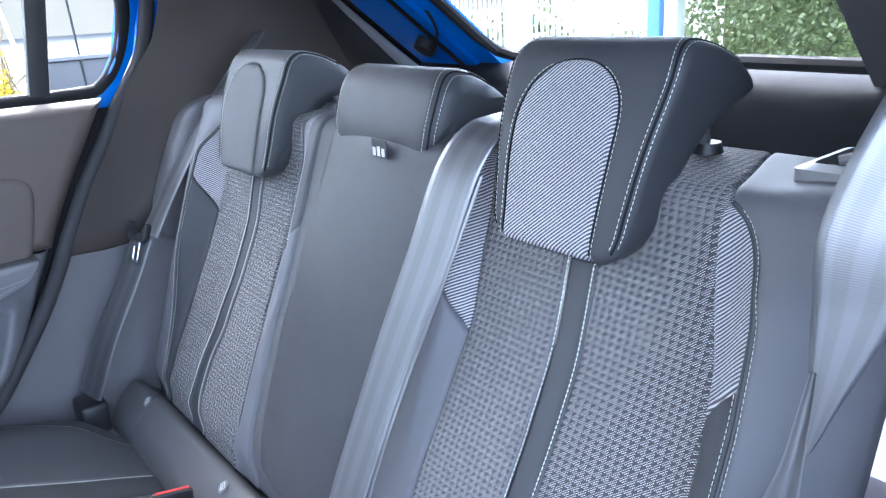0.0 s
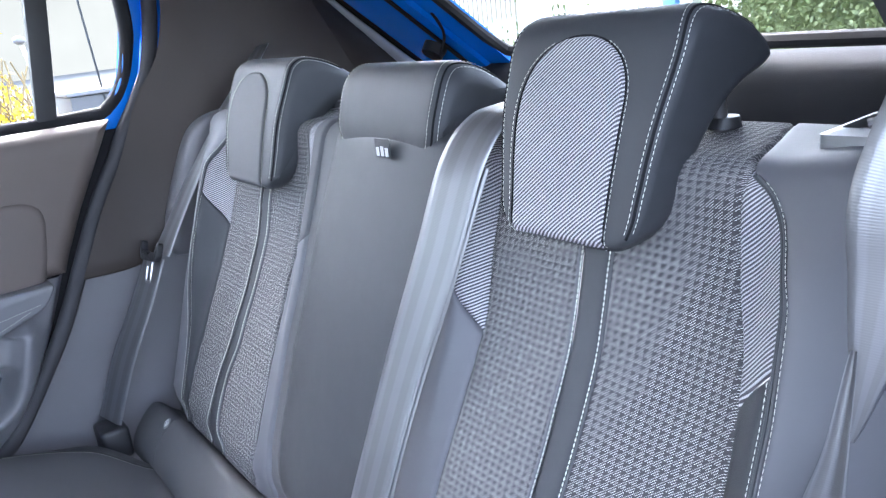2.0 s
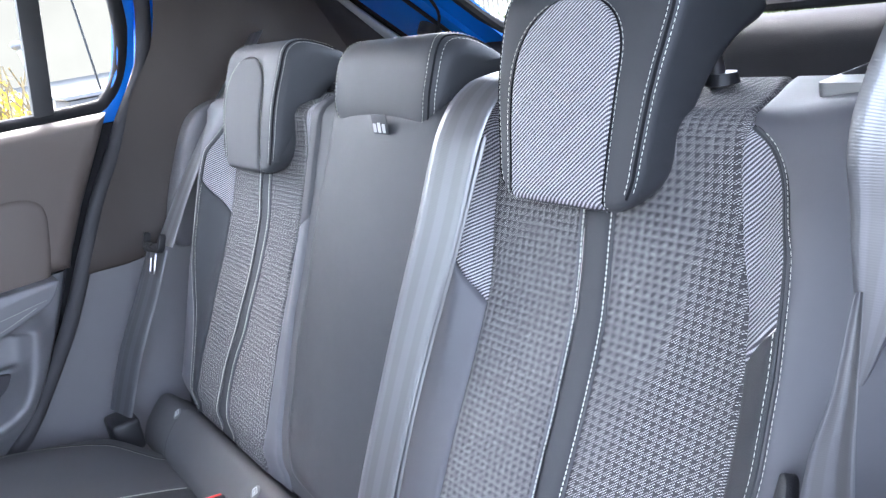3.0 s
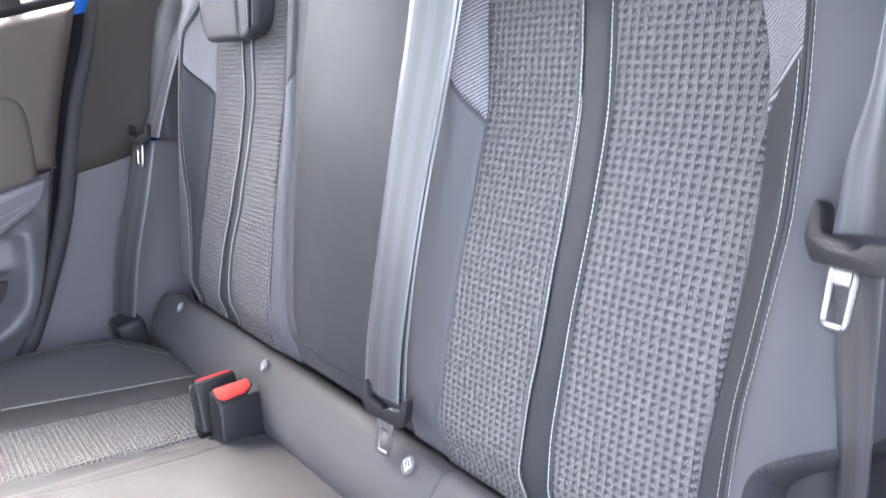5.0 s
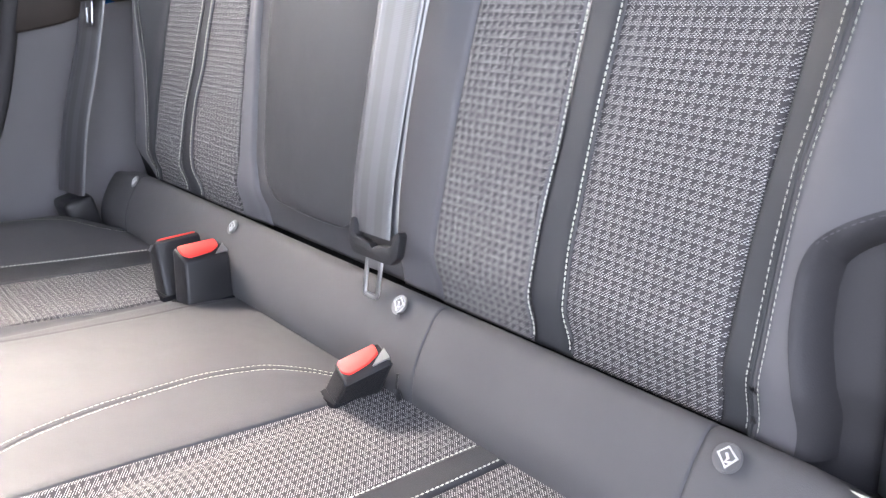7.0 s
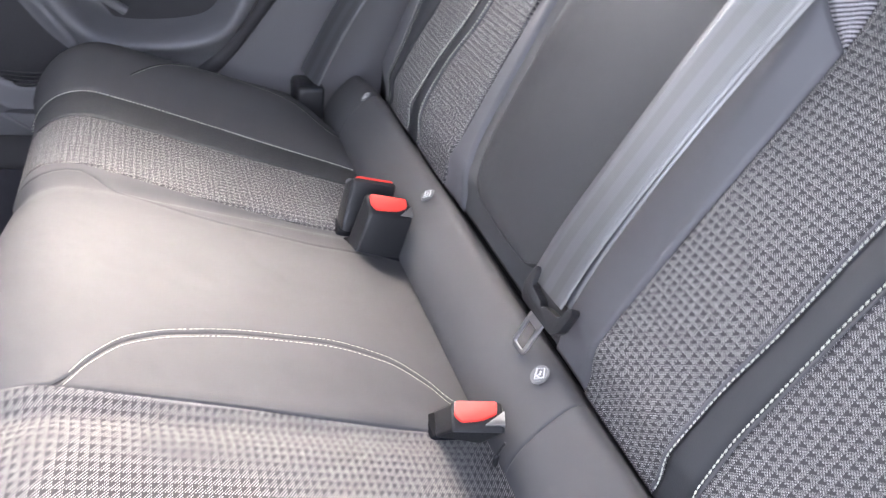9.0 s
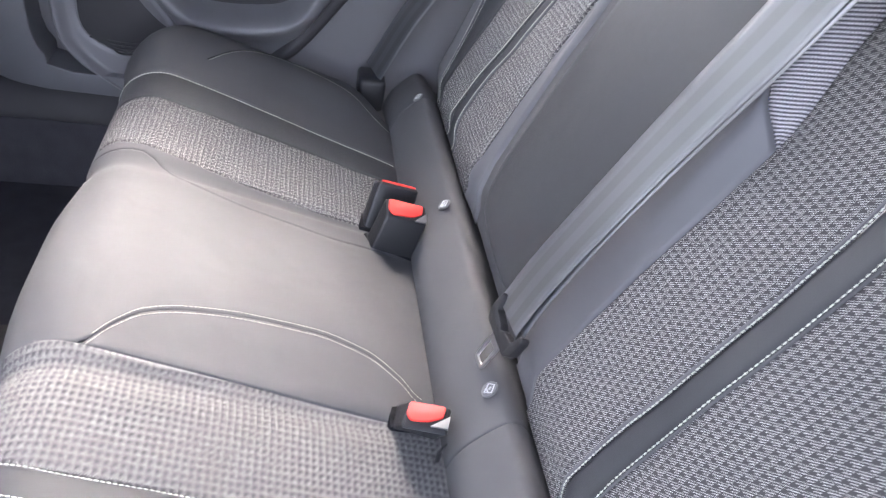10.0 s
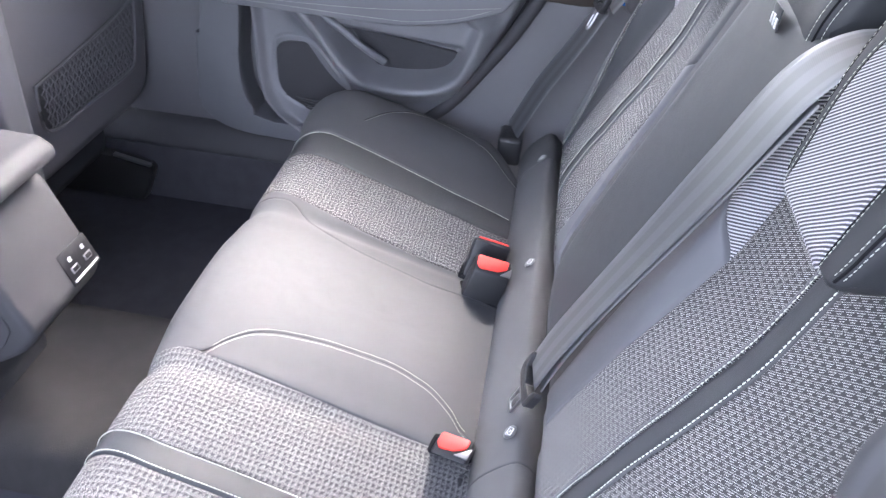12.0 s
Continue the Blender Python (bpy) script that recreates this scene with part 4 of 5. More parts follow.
for sg in (1, -1):
    side_belt = thing("side_seat_belt", (sg * 0.562, -0.06, 0.59), "black webbing belt hanging beside the seat, unplugged" if sg < 0 else "black webbing belt with its steel plug, hanging folded", "seat belt", "rear seat belts")
    if sg > 0:
        low = [(0.515, 0.032, 0.60), (0.5125, 0.043, 0.68), (0.5115, 0.058, 0.768), (0.5095, 0.071, 0.872)]
        high = [(0.5085, 0.080, 0.880), (0.5107, 0.082, 0.915), (0.515, 0.085, 0.95), (0.5185, 0.090, 1.0)]
        top = [(0.517, 0.094, 0.952), (0.5225, 0.096, 0.985), (0.529, 0.100, 1.03), (0.5345, 0.105, 1.08), (0.552, 0.135, 1.15), (0.578, 0.23, 1.26)]
        la = [(0.6, -0.8, 0), (0.62, -0.78, 0), (0.70, -0.71, 0), (0.82, -0.57, 0)]
        ha = [(0.95, 0.3, 0)] * 4
    else:
        low = [(-0.566, -0.058, 0.605), (-0.552, -0.020, 0.70), (-0.534, 0.025, 0.79), (-0.522, 0.058, 0.862)]
        high = [(-0.516, 0.066, 0.862), (-0.520, 0.110, 0.925), (-0.527, 0.156, 0.985), (-0.535, 0.210, 1.05), (-0.546, 0.252, 1.09), (-0.565, 0.31, 1.15)]
        la = [(0.85, 0.5, 0), (0.85, 0.48, 0), (0.88, 0.42, 0), (0.9, 0.36, 0)]
        ha = [(0.95, 0.25, 0), (0.98, 0.12, 0), (0.98, 0.10, 0), (0.98, 0.10, 0), (0.98, 0.10, 0), (0.98, 0.10, 0)]
    wide = 0.040 if sg > 0 else 0.047
    strap("webbing", low, la, wide, WEBBING, side_belt, curl=0.005 if sg > 0 else 0.0)
    if sg > 0:
        strap("webbing", high, ha, wide, WEBBING, side_belt, curl=0.003, taper=[(0, 0.68), (0.33, 0.50), (0.67, 0.27), (1, 0.08)])
        strap("webbing", top, [(0.9, 0.43, 0)] * 6, 0.047, WEBBING, side_belt, taper=[(0, 0.08), (0.2, 0.34), (0.4, 0.75), (0.6, 1), (1, 1)])
    else:
        strap("webbing", high, ha, wide, WEBBING, side_belt)
    if sg > 0:
        tongue(side_belt, (0.5105, 0.074, 0.879), (0, 0.45, 0.9), (0.93, -0.1, 0.5), plate=-0.007, size=0.74)
    else:
        tongue(side_belt, (-0.520, 0.052, 0.868), (-0.12, 0.35, 0.93), (0.98, 0.12, 0), size=0.85)
    bm = bmesh.new()
    block(bm, -0.030, 0.030, -0.024, 0.020, -0.06, -0.004, 0.008, 3, Matrix.Translation((low[0][0], low[0][1], low[0][2])))
    part("floor_anchor", bm, PLASTIC, side_belt, "black plastic lower belt anchor")


def buckle(x, y, z, tilt, turn, label, height=0.055, half=0.0285, lean=0, slant=0.0, slot=None):
    ob = thing("belt_buckle", (x, y, z), label, "belt buckle", "belt buckles")
    m = Matrix.Translation((x, y, z)) @ Euler((radians(tilt), radians(lean), radians(turn)), "XYZ").to_matrix().to_4x4()
    h = height
    bm = bmesh.new()
    slab(bm, [(-0.0135, -0.03), (0.0150, -0.03), (0.0140, h - 0.011), (0.0110, h - 0.006), (-0.0095, h + 0.003), (-0.0125, h)], 1, -half, half, 0.004, 3)
    for v in bm.verts:
        v.co.y *= 1.0 - 0.10 * smooth(-0.03, h, v.co.z)
    bmesh.ops.transform(bm, matrix=m, verts=bm.verts)
    top = max(v.co.z for v in bm.verts) - 0.008
    for v in bm.verts:
        v.co.x -= slant * max(0.0, top - v.co.z)
    sx, sy = slot or (x, y)
    part("housing", bm, PLASTIC, ob, "black plastic housing")
    bm = bmesh.new()
    block(bm, -0.0165, 0.0165, -half - 0.0035, half + 0.0025, -0.012, 0.0, 0.004, 2, Matrix.Translation((sx, sy, seat(sx, -0.03 - sy).z + 0.0010)) @ Euler((-math.atan(0.28), 0, 0)).to_matrix().to_4x4())
    part("slot_lip", bm, PIPING, ob, "dark slot round the buckle's foot")
    # the sloping head: a red button with cut corners beside a pale slot
    a, b = Vector((0.0130, 0, h - 0.0095)), Vector((-0.0105, 0, h + 0.0020))
    w = (b - a).normalized()
    nrm = Vector((w.z, 0, -w.x))
    head = m @ Matrix(((w.x, 0, nrm.x, a.x), (w.y, 1, nrm.y, a.y), (w.z, 0, nrm.z, a.z), (0, 0, 0, 1)))
    e, k = (b - a).length, half * 0.88
    bm = bmesh.new()
    slab(bm, rounded([(0.0045, -k + 0.007), (0.0065, k - 0.017), (0.013, k - 0.005), (e - 0.001, k - 0.004), (e - 0.001, -k + 0.003), (0.011, -k + 0.002)], 0.003), 2, 0.0, 0.0042, 0.0014)
    bmesh.ops.transform(bm, matrix=head, verts=bm.verts)
    part("button", bm, RED, ob, "red release button")
    bm = bmesh.new()
    slab(bm, rounded([(0.0025, k - 0.0150), (0.0025, k + 0.0005), (0.0165, k + 0.0010), (0.0125, k - 0.0035)], 0.0012), 2, 0.0, 0.0030, 0.0008)
    bmesh.ops.transform(bm, matrix=head, verts=bm.verts)
    part("slot_plate", bm, BEZEL, ob, "pale slot beside the button")
    return ob


buckle(-0.130, -0.062, 0.572, -14, 6, "red-buttoned black belt buckle standing in the cushion's gap")
buckle(-0.172, -0.066, 0.572, 12, 184, "red-buttoned black belt buckle leaning behind its neighbour", lean=14)
buckle(0.178, -0.058, 0.5745, 5, -18, "red-buttoned black belt buckle sunk in the cushion's gap", 0.037, half=0.0225, lean=-20, slant=1.2, slot=(0.138, -0.060))

# ---- floor and body shell ----
floor = thing("floor", (0, -0.6, 0.3), "dark carpeted car floor with a low middle hump", "floor", kind="structure")
bm = bmesh.new()
slab(bm, [(-0.68, -2.0), (0.66, -2.0), (0.66, 0.0), (-0.68, 0.0)], 2, 0.26, 0.33, 0)
part("carpet", bm, CARPET, floor, "dark carpet")
bm = bmesh.new()
slab(bm, rounded([(-0.225, 0.30), (0.16, 0.30), (0.12, 0.40), (-0.165, 0.40)], 0.045, 8), 1, -2.0, -0.3, 0)
part("tunnel_hump", bm, CARPET_PALE, floor, "grey carpeted hump")

# roof out of view; its forward reach is set to hold back light from ahead
roof = thing("ceiling", (0, -0.5, 1.45), "pale cloth headlining under a steel roof", "ceiling", kind="structure")
bm = bmesh.new()
slab(bm, rounded([(-0.66, -1.36), (0.67, -1.36), (0.67, 0.72), (-0.66, 0.72)], 0.08), 2, 1.43, 1.47, 0.01)
part("headlining", bm, HEADLINING, roof)

bm = bmesh.new()
slab(bm, [(-1.365, 1.43), (-1.95, 1.03), (-1.95, 1.025), (-1.365, 1.425)], 0, -0.64, 0.64, 0)
part("windscreen", bm, GLASS, roof, "clear raked windscreen").visible_shadow = False

# far rear door
door = thing("rear_door", (-0.64, -0.35, 0.45), "closed rear door with grey trim, stitched armrest and speaker", "car door", kind="structure")
SHUT = [(0.062, 1.068), (0.03, 1.01), (-0.01, 0.94), (-0.045, 0.87), (-0.085, 0.78), (-0.12, 0.71), (-0.165, 0.64), (-0.22, 0.57), (-0.30, 0.50)]
bm = bmesh.new()
slab(bm, [(-0.60, 1.068)] + SHUT[:4] + [(-0.055, 0.845), (-0.62, 0.83)], 0, -0.66, -0.605, 0.0265, 8)
part("upper_panel", bm, DOOR_CLOTH, door, "soft grey-brown upper door trim")
LIP = [(-0.50, 0.84), (-0.468, 0.78), (-0.428, 0.735), (-0.386, 0.678), (-0.35, 0.648), (-0.31, 0.640), (-0.258, 0.642), (-0.205, 0.652), (-0.172, 0.675), (-0.150, 0.72), (-0.135, 0.77)]
SPEAKER = rounded([(-0.520, 0.705), (-0.435, 0.712), (-0.395, 0.665), (-0.365, 0.615), (-0.40, 0.570), (-0.47, 0.568), (-0.518, 0.600)], 0.03)


def to_line(pts, y, z):
    """Distance from a bent line in the door's plane."""
    best = 9.0
    for (ya, za), (yb, zb) in zip(pts, pts[1:]):
        dy, dz = yb - ya, zb - za
        t = min(1, max(0, ((y - ya) * dy + (z - za) * dz) / (dy * dy + dz * dz + 1e-12)))
        best = min(best, math.hypot(y - ya - t * dy, z - za - t * dz))
    return best


def inside(pts, y, z):
    hit = False
    for (ya, za), (yb, zb) in zip(pts, list(pts[1:]) + [pts[0]]):
        if (za > z) != (zb > z) and y < ya + (yb - ya) * (z - za) / (zb - za):
            hit = not hit
    return hit


lip_line = [(p.x, p.y) for p in spline([(a, b, 0) for a, b in LIP], 4)]
spk_line = [(p.x, p.y) for p in SPEAKER]
FRONT_EDGE = [(0.50, -0.45), (0.53, -0.495), (0.555, -0.528), (0.59, -0.552), (0.65, -0.560), (0.71, -0.562), (0.85, -0.570)]
REAR_EDGE = sorted([(z, y) for y, z in SHUT])


def door_skin(y, z):
    """Inner face of the lower door: a moulded bin with a raised lip, and the speaker."""
    x = -0.614
    d = to_line(lip_line, y, z)
    if inside(lip_line, y, z):
        x += 0.034 * math.exp(-(d / 0.013) ** 2)
        x -= 0.034 * smooth(0.006, 0.028, d) * (1 - smooth(0.715, 0.738, z + 0.06 * (y + 0.27)))
    else:
        x += 0.034 * math.exp(-(d / 0.024) ** 2)
    q = to_line(spk_line + spk_line[:1], y, z)
    x += (0.006 if inside(spk_line, y, z) else 0.0) * smooth(0, 0.004, q) - 0.005 * math.exp(-(q / 0.003) ** 2)
    f = y - lerp(FRONT_EDGE, z)
    x += 0.020 * math.exp(-((f - 0.013) / 0.009) ** 2) * (1 - smooth(0.80, 0.84, z)) - 0.05 * math.exp(-(f / 0.005) ** 2)
    x -= 0.03 * math.exp(-((lerp(REAR_EDGE, z) - y) / 0.007) ** 2)
    return x


verts, faces, cols, rows = [], [], 121, 88
for i in range(rows):
    z = 0.505 + (0.845 - 0.505) * i / (rows - 1)
    a, b = lerp(FRONT_EDGE, z), lerp(REAR_EDGE, z)
    for k in range(cols):
        y = a + (b - a) * k / (cols - 1)
        verts.append((door_skin(y, z), y, z))
for i in range(rows - 1):
    for k in range(cols - 1):
        o = i * cols + k
        faces.append((o, o + 1, o + 1 + cols, o + cols))
raw("lower_panel", verts, faces, DOOR_TRIM, door, "grained grey lower door trim with a moulded bin")
bm = bmesh.new()
slab(bm, [(-0.75, 1.06), (0.0, 1.06)] + SHUT[2:] + [(-0.45, 0.46), (-0.75, 0.46)], 0, -0.684, -0.667, 0)
part("door_core", bm, TRIM, door, "dark sheet behind the trim")
bm = bmesh.new()
slab(bm, rounded([(-0.60, 0.768), (-0.28, 0.766), (-0.187, 0.781), (-0.10, 0.812), (-0.078, 0.845), (-0.60, 0.838)], 0.012), 0, -0.625, -0.575, 0.010, 3)
part("armrest", bm, DOOR_TRIM, door, "grey padded armrest with pale stitched lines")
stitches(lambda u, y: Vector((-0.5745, y, u)), lambda y: lerp([(-0.5, 0.786), (-0.394, 0.789), (-0.286, 0.796), (-0.2, 0.806), (-0.1, 0.821)], y), -0.55, -0.105, door)
stitches(lambda u, y: Vector((-0.5745, y, u)), lambda y: lerp([(-0.5, 0.779), (-0.354, 0.777), (-0.284, 0.777), (-0.187, 0.791), (-0.115, 0.816)], y), -0.55, -0.118, door)
bm = bmesh.new()
for k in range(4):
    tube(bm, spline([(door_skin(-0.50, 0.592) + 0.002, -0.50 + k * 0.012, 0.592 - k * 0.006), (-0.602, -0.45, 0.590 - k * 0.006), (-0.602, -0.40, 0.592 - k * 0.005)], 4), 0.0018, 6)
part("speaker_slats", bm, PLASTIC, door, "dark slots below the speaker")
bm = bmesh.new()
slab(bm, rounded([(-0.60, 0.978), (-0.085, 0.974), (-0.060, 0.950), (-0.078, 0.86), (-0.11, 0.80), (-0.60, 0.80)], 0.03, 8), 0, -0.63, -0.6015, 0.012, 4)
part("upper_insert", bm, DOOR_CLOTH, door, "warm grey padded door insert")
# dark liner of the bin, and the speaker's grille
bm = bmesh.new()
slab(bm, rounded([(-0.385, 0.735), (-0.297, 0.722), (-0.175, 0.706), (-0.165, 0.69), (-0.192, 0.652), (-0.215, 0.642), (-0.305, 0.632)], 0.012), 0, -0.655, -0.640, 0.003)
part("bin_liner", bm, GRILLE, door, "dark lining of the door bin")
bm = bmesh.new()
tube(bm, spline([(-0.612, -0.455, 0.776), (-0.612, -0.394, 0.737), (-0.616, -0.352, 0.705), (-0.628, -0.312, 0.676)], 6), 0.007, 10)
part("bin_rib", bm, DOOR_TRIM, door, "slanting moulded rib")
bm = bmesh.new()
slab(bm, [((y + 0.447) * 0.93 - 0.447, (z - 0.64) * 0.92 + 0.64) for y, z in spk_line], 0, -0.616, -0.6055, 0.003)
part("speaker_grille", bm, GRILLE, door, "dark perforated speaker grille")
# window frame, divider and panes
bm = bmesh.new()
tube(bm, spline([(-0.655, -0.70, 1.072), (-0.655, -0.2, 1.072), (-0.655, 0.03, 1.074), (-0.655, 0.075, 1.085), (-0.655, 0.108, 1.13), (-0.65, 0.125, 1.21), (-0.63, 0.11, 1.32), (-0.60, 0.05, 1.42)], 6), 0.012, 10, up=(1, 0, 0))
part("window_seal", bm, RUBBER, door, "black rubber window seal")
bm = bmesh.new()
slab(bm, [(-0.040, 1.06), (-0.010, 1.06), (0.045, 1.42), (0.012, 1.42)], 0, -0.665, -0.645, 0.003)
part("window_divider", bm, PLASTIC, door, "black window divider")
for name, o in (("pane", [(-0.72, 1.06), (-0.025, 1.06), (0.028, 1.42), (-0.60, 1.42)]), ("quarter_pane", [(-0.025, 1.06), (0.06, 1.075), (0.11, 1.12), (0.125, 1.21), (0.05, 1.42), (0.028, 1.42)])):
    bm = bmesh.new()
    slab(bm, o, 0, -0.657, -0.653, 0)
    part(name, bm, GLASS, door, "clear side glass").visible_shadow = False

# body side behind the door: painted flange, seal, pillar trims
body = thing("body_side", (-0.66, 0.3, 0.45), "blue body edge and dark grained pillar trim", "car body", kind="structure")
bm = bmesh.new()
blue = [(0.165, 1.42), (0.16, 1.30), (0.150, 1.21), (0.128, 1.13), (0.10, 1.085), (0.075, 1.05), (0.045, 1.0), (0.0, 0.93), (-0.04, 0.86), (-0.09, 0.765), (-0.14, 0.69), (-0.20, 0.61), (-0.28, 0.54), (-0.30, 0.50)]
inner = [(y - 0.028, z) for y, z in blue]
slab(bm, blue[:6] + inner[:6][::-1], 0, -0.68, -0.645, 0.003)
part("painted_flange", bm, BLUE, body, "glossy blue painted flange")
# below z 1.05 the flange goes on in black instead of blue
bm = bmesh.new()
slab(bm, [(y + 0.022, z) for y, z in blue[5:]] + [(y - 0.014, z) for y, z in inner[5:]][::-1], 0, -0.68, -0.644, 0.003)
part("lower_flange", bm, RUBBER, body, "black covered lower flange")
bm = bmesh.new()
tube(bm, spline([(-0.634 + 0.02 * smooth(0.95, 0.84, z), y + 0.010, z) for y, z in blue], 3), 0.012, 10)
part("trim_edge", bm, CONSOLE, body, "rounded grey edge of the pillar trim")


def cpillar(y, z):
    """Inner face of the rear pillar trim."""
    return -0.625 + 0.05 * smooth(0.05, 0.22, y) + 0.02 * smooth(0.95, 0.84, z) - 0.02 * smooth(1.1, 1.4, z)


PANEL_FOOT = [(-0.06, 0.834), (-0.035, 0.834), (0.02, 0.832), (0.063, 0.836), (0.084, 0.847), (0.11, 0.88), (0.5, 0.88)]
verts, faces = [], []
for j in range(27):
    for k in range(33):
        zf = 0.834 + (1.425 - 0.834) * max(0, j - 2) / 24
        y0 = lerp(sorted([(zz, yy) for yy, zz in blue]), zf) + 0.018
        y = y0 + (0.50 - 0.5 * (zf - 1.07) - y0) * k / 32
        foot = lerp(PANEL_FOOT, y)
        z = foot + (1.425 - foot) * max(0, j - 2) / 24
        back_off = (0.020, 0.002, 0.0)[min(j, 2)]   # the lower edge turns back
        verts.append((cpillar(y, z) - 0.03 * smooth(0.3, 0.5, y) - back_off, y, z - (0.004, 0.003, 0.0)[min(j, 2)]))
for j in range(26):
    for k in range(32):
        faces.append((j * 33 + k, j * 33 + k + 1, (j + 1) * 33 + k + 1, (j + 1) * 33 + k))
raw("pillar_trim", verts, faces, TRIM_DARK, body, "dark grained rear pillar trim")
verts, faces = [], []
zs = [0.40 + 0.44 * k / 16 for k in range(17)]
for z in zs:
    y0 = lerp(sorted([(zz, yy) for yy, zz in blue]), z) + 0.006
    for k in range(13):
        y = y0 + (0.40 - y0) * k / 12
        verts.append((-0.618 + 0.03 * smooth(0.0, 0.2, y), y, z))
for j in range(16):
    for k in range(12):
        faces.append((j * 13 + k, j * 13 + k + 1, (j + 1) * 13 + k + 1, (j + 1) * 13 + k))
raw("lower_side_trim", verts, faces, TRIM, body, "grey grained lower side trim")
bm = bmesh.new()
slab(bm, [(-2.0, 0.28), (0.95, 0.28), (0.95, 1.04), (-2.0, 1.04)], 0, -0.73, -0.685, 0.01)
part("outer_skin", bm, BLUE, body, "blue painted outer body side")
bm = bmesh.new()
slab(bm, [(0.135, 1.0), (0.95, 1.0), (0.75, 1.1), (0.35, 1.46), (0.12, 1.46), (0.165, 1.3)], 0, -0.73, -0.69, 0.01)
part("quarter_skin", bm, BLUE, body, "blue painted rear quarter")
bm = bmesh.new()
slab(bm, rounded([(0.085, 0.84), (0.106, 0.914), (0.136, 0.982), (0.166, 1.040), (0.206, 1.060), (0.33, 1.06), (0.33, 0.84)], 0.03), 0, -0.60, -0.545, 0.014, 4)
part("side_bolster", bm, TRIM, body, "dark rounded pad beside the backrest")
# sill and centre pillar
bm = bmesh.new()
slab(bm, rounded([(-0.72, 0.26), (-0.575, 0.26), (-0.590, 0.458), (-0.72, 0.458)], 0.02), 1, -2.0, -0.10, 0)
part("sill_carpet", bm, CARPET, body, "dark carpet up the side of the sill")
bm = bmesh.new()
slab(bm, rounded([(-0.72, 0.449), (-0.578, 0.449), (-0.585, 0.478), (-0.61, 0.505), (-0.72, 0.505)], 0.018), 1, -2.0, -0.10, 0)
part("sill", bm, CONSOLE, body, "dark grey plastic sill cover")
bm = bmesh.new()
slab(bm, [(-0.86, 0.48), (-0.59, 0.48), (-0.60, 0.62), (-0.61, 0.85), (-0.64, 1.42), (-0.80, 1.42), (-0.82, 0.7)][::-1], 0, -0.68, -0.628, 0.012, 3)
part("centre_pillar", bm, TRIM, body, "grey centre pillar trim")
bm = bmesh.new()
foot_in = [(-0.61, 1.40), (-0.648, 0.76), (-0.664, 0.70), (-0.673, 0.571), (-0.658, 0.533), (-0.625, 0.511), (-0.579, 0.502), (-0.522, 0.499), (-0.20, 0.492)]
foot_out = [(-0.20, 0.530), (-0.526, 0.534), (-0.565, 0.558), (-0.583, 0.596), (-0.585, 0.676), (-0.576, 0.762), (-0.54, 1.40)]
slab(bm, [(p.x, p.y) for p in spline([(a, b, 0) for a, b in foot_in], 2)] + [(p.x, p.y) for p in spline([(a, b, 0) for a, b in foot_out], 2)], 0, -0.665, -0.598, 0.012, 4)
part("pillar_foot", bm, PILLAR, body, "pale grey pillar cover curving into the sill")
bm = bmesh.new()
slab(bm, [(-2.0, 0.45), (-0.70, 0.45), (-0.70, 1.07), (-2.0, 1.02)], 0, -0.68, -0.63, 0.01)
part("front_door", bm, TRIM, body, "dark front door trim")

near = thing("near_body_side", (0.66, 0.3, 0.45), "dark grained pillar trim beside the open doorway", "car body", kind="structure")
bm = bmesh.new()
slab(bm, [(0.20, 1.42), (0.185, 1.25), (0.155, 1.12), (0.10, 1.02), (0.04, 0.92), (0.0, 0.82), (-0.03, 0.7), (-0.06, 0.58), (-0.1, 0.45), (0.8, 0.45), (0.8, 1.42)], 0, 0.575, 0.66, 0.02, 3)
part("pillar_trim", bm, TRIM, near, "grey grained rear pillar trim")
bm = bmesh.new()
slab(bm, [(-2.0, 0.45), (-0.80, 0.45), (-0.80, 1.42), (-0.95, 1.42), (-0.95, 1.05), (-2.0, 1.02)], 0, 0.62, 0.68, 0.01)
part("front_side", bm, TRIM, near, "dark front door and centre pillar")
bm = bmesh.new()
slab(bm, rounded([(0.56, 0.26), (0.70, 0.26), (0.70, 0.46), (0.60, 0.46)], 0.02), 1, -2.0, 0.1, 0)
part("sill", bm, PLASTIC_GREY, near)

# ---- luggage space and tailgate ----
tailgate = thing("tailgate", (0, 0.7, 1.0), "blue tailgate with raked clear glass", "tailgate", kind="structure")


def gate(x, w):
    """A place on the raked tailgate, w up from its glass's lower edge."""
    return Vector((x, 0.72 - 1.3 * w, 1.07 + w))


def gate_slab(name, outline, mat, label, t0=0.0, t1=0.02):
    bm = bmesh.new()
    n = Vector((0, -1, -1.3)).normalized()
    lo = [bm.verts.new(gate(*p) + n * t0) for p in outline]
    hi = [bm.verts.new(gate(*p) + n * t1) for p in outline]
    bm.faces.new(lo), bm.faces.new(hi[::-1])
    for k in range(len(lo)):
        q = (k + 1) % len(lo)
        bm.faces.new((lo[k], hi[k], hi[q], lo[q]))
    return part(name, bm, mat, tailgate, label)


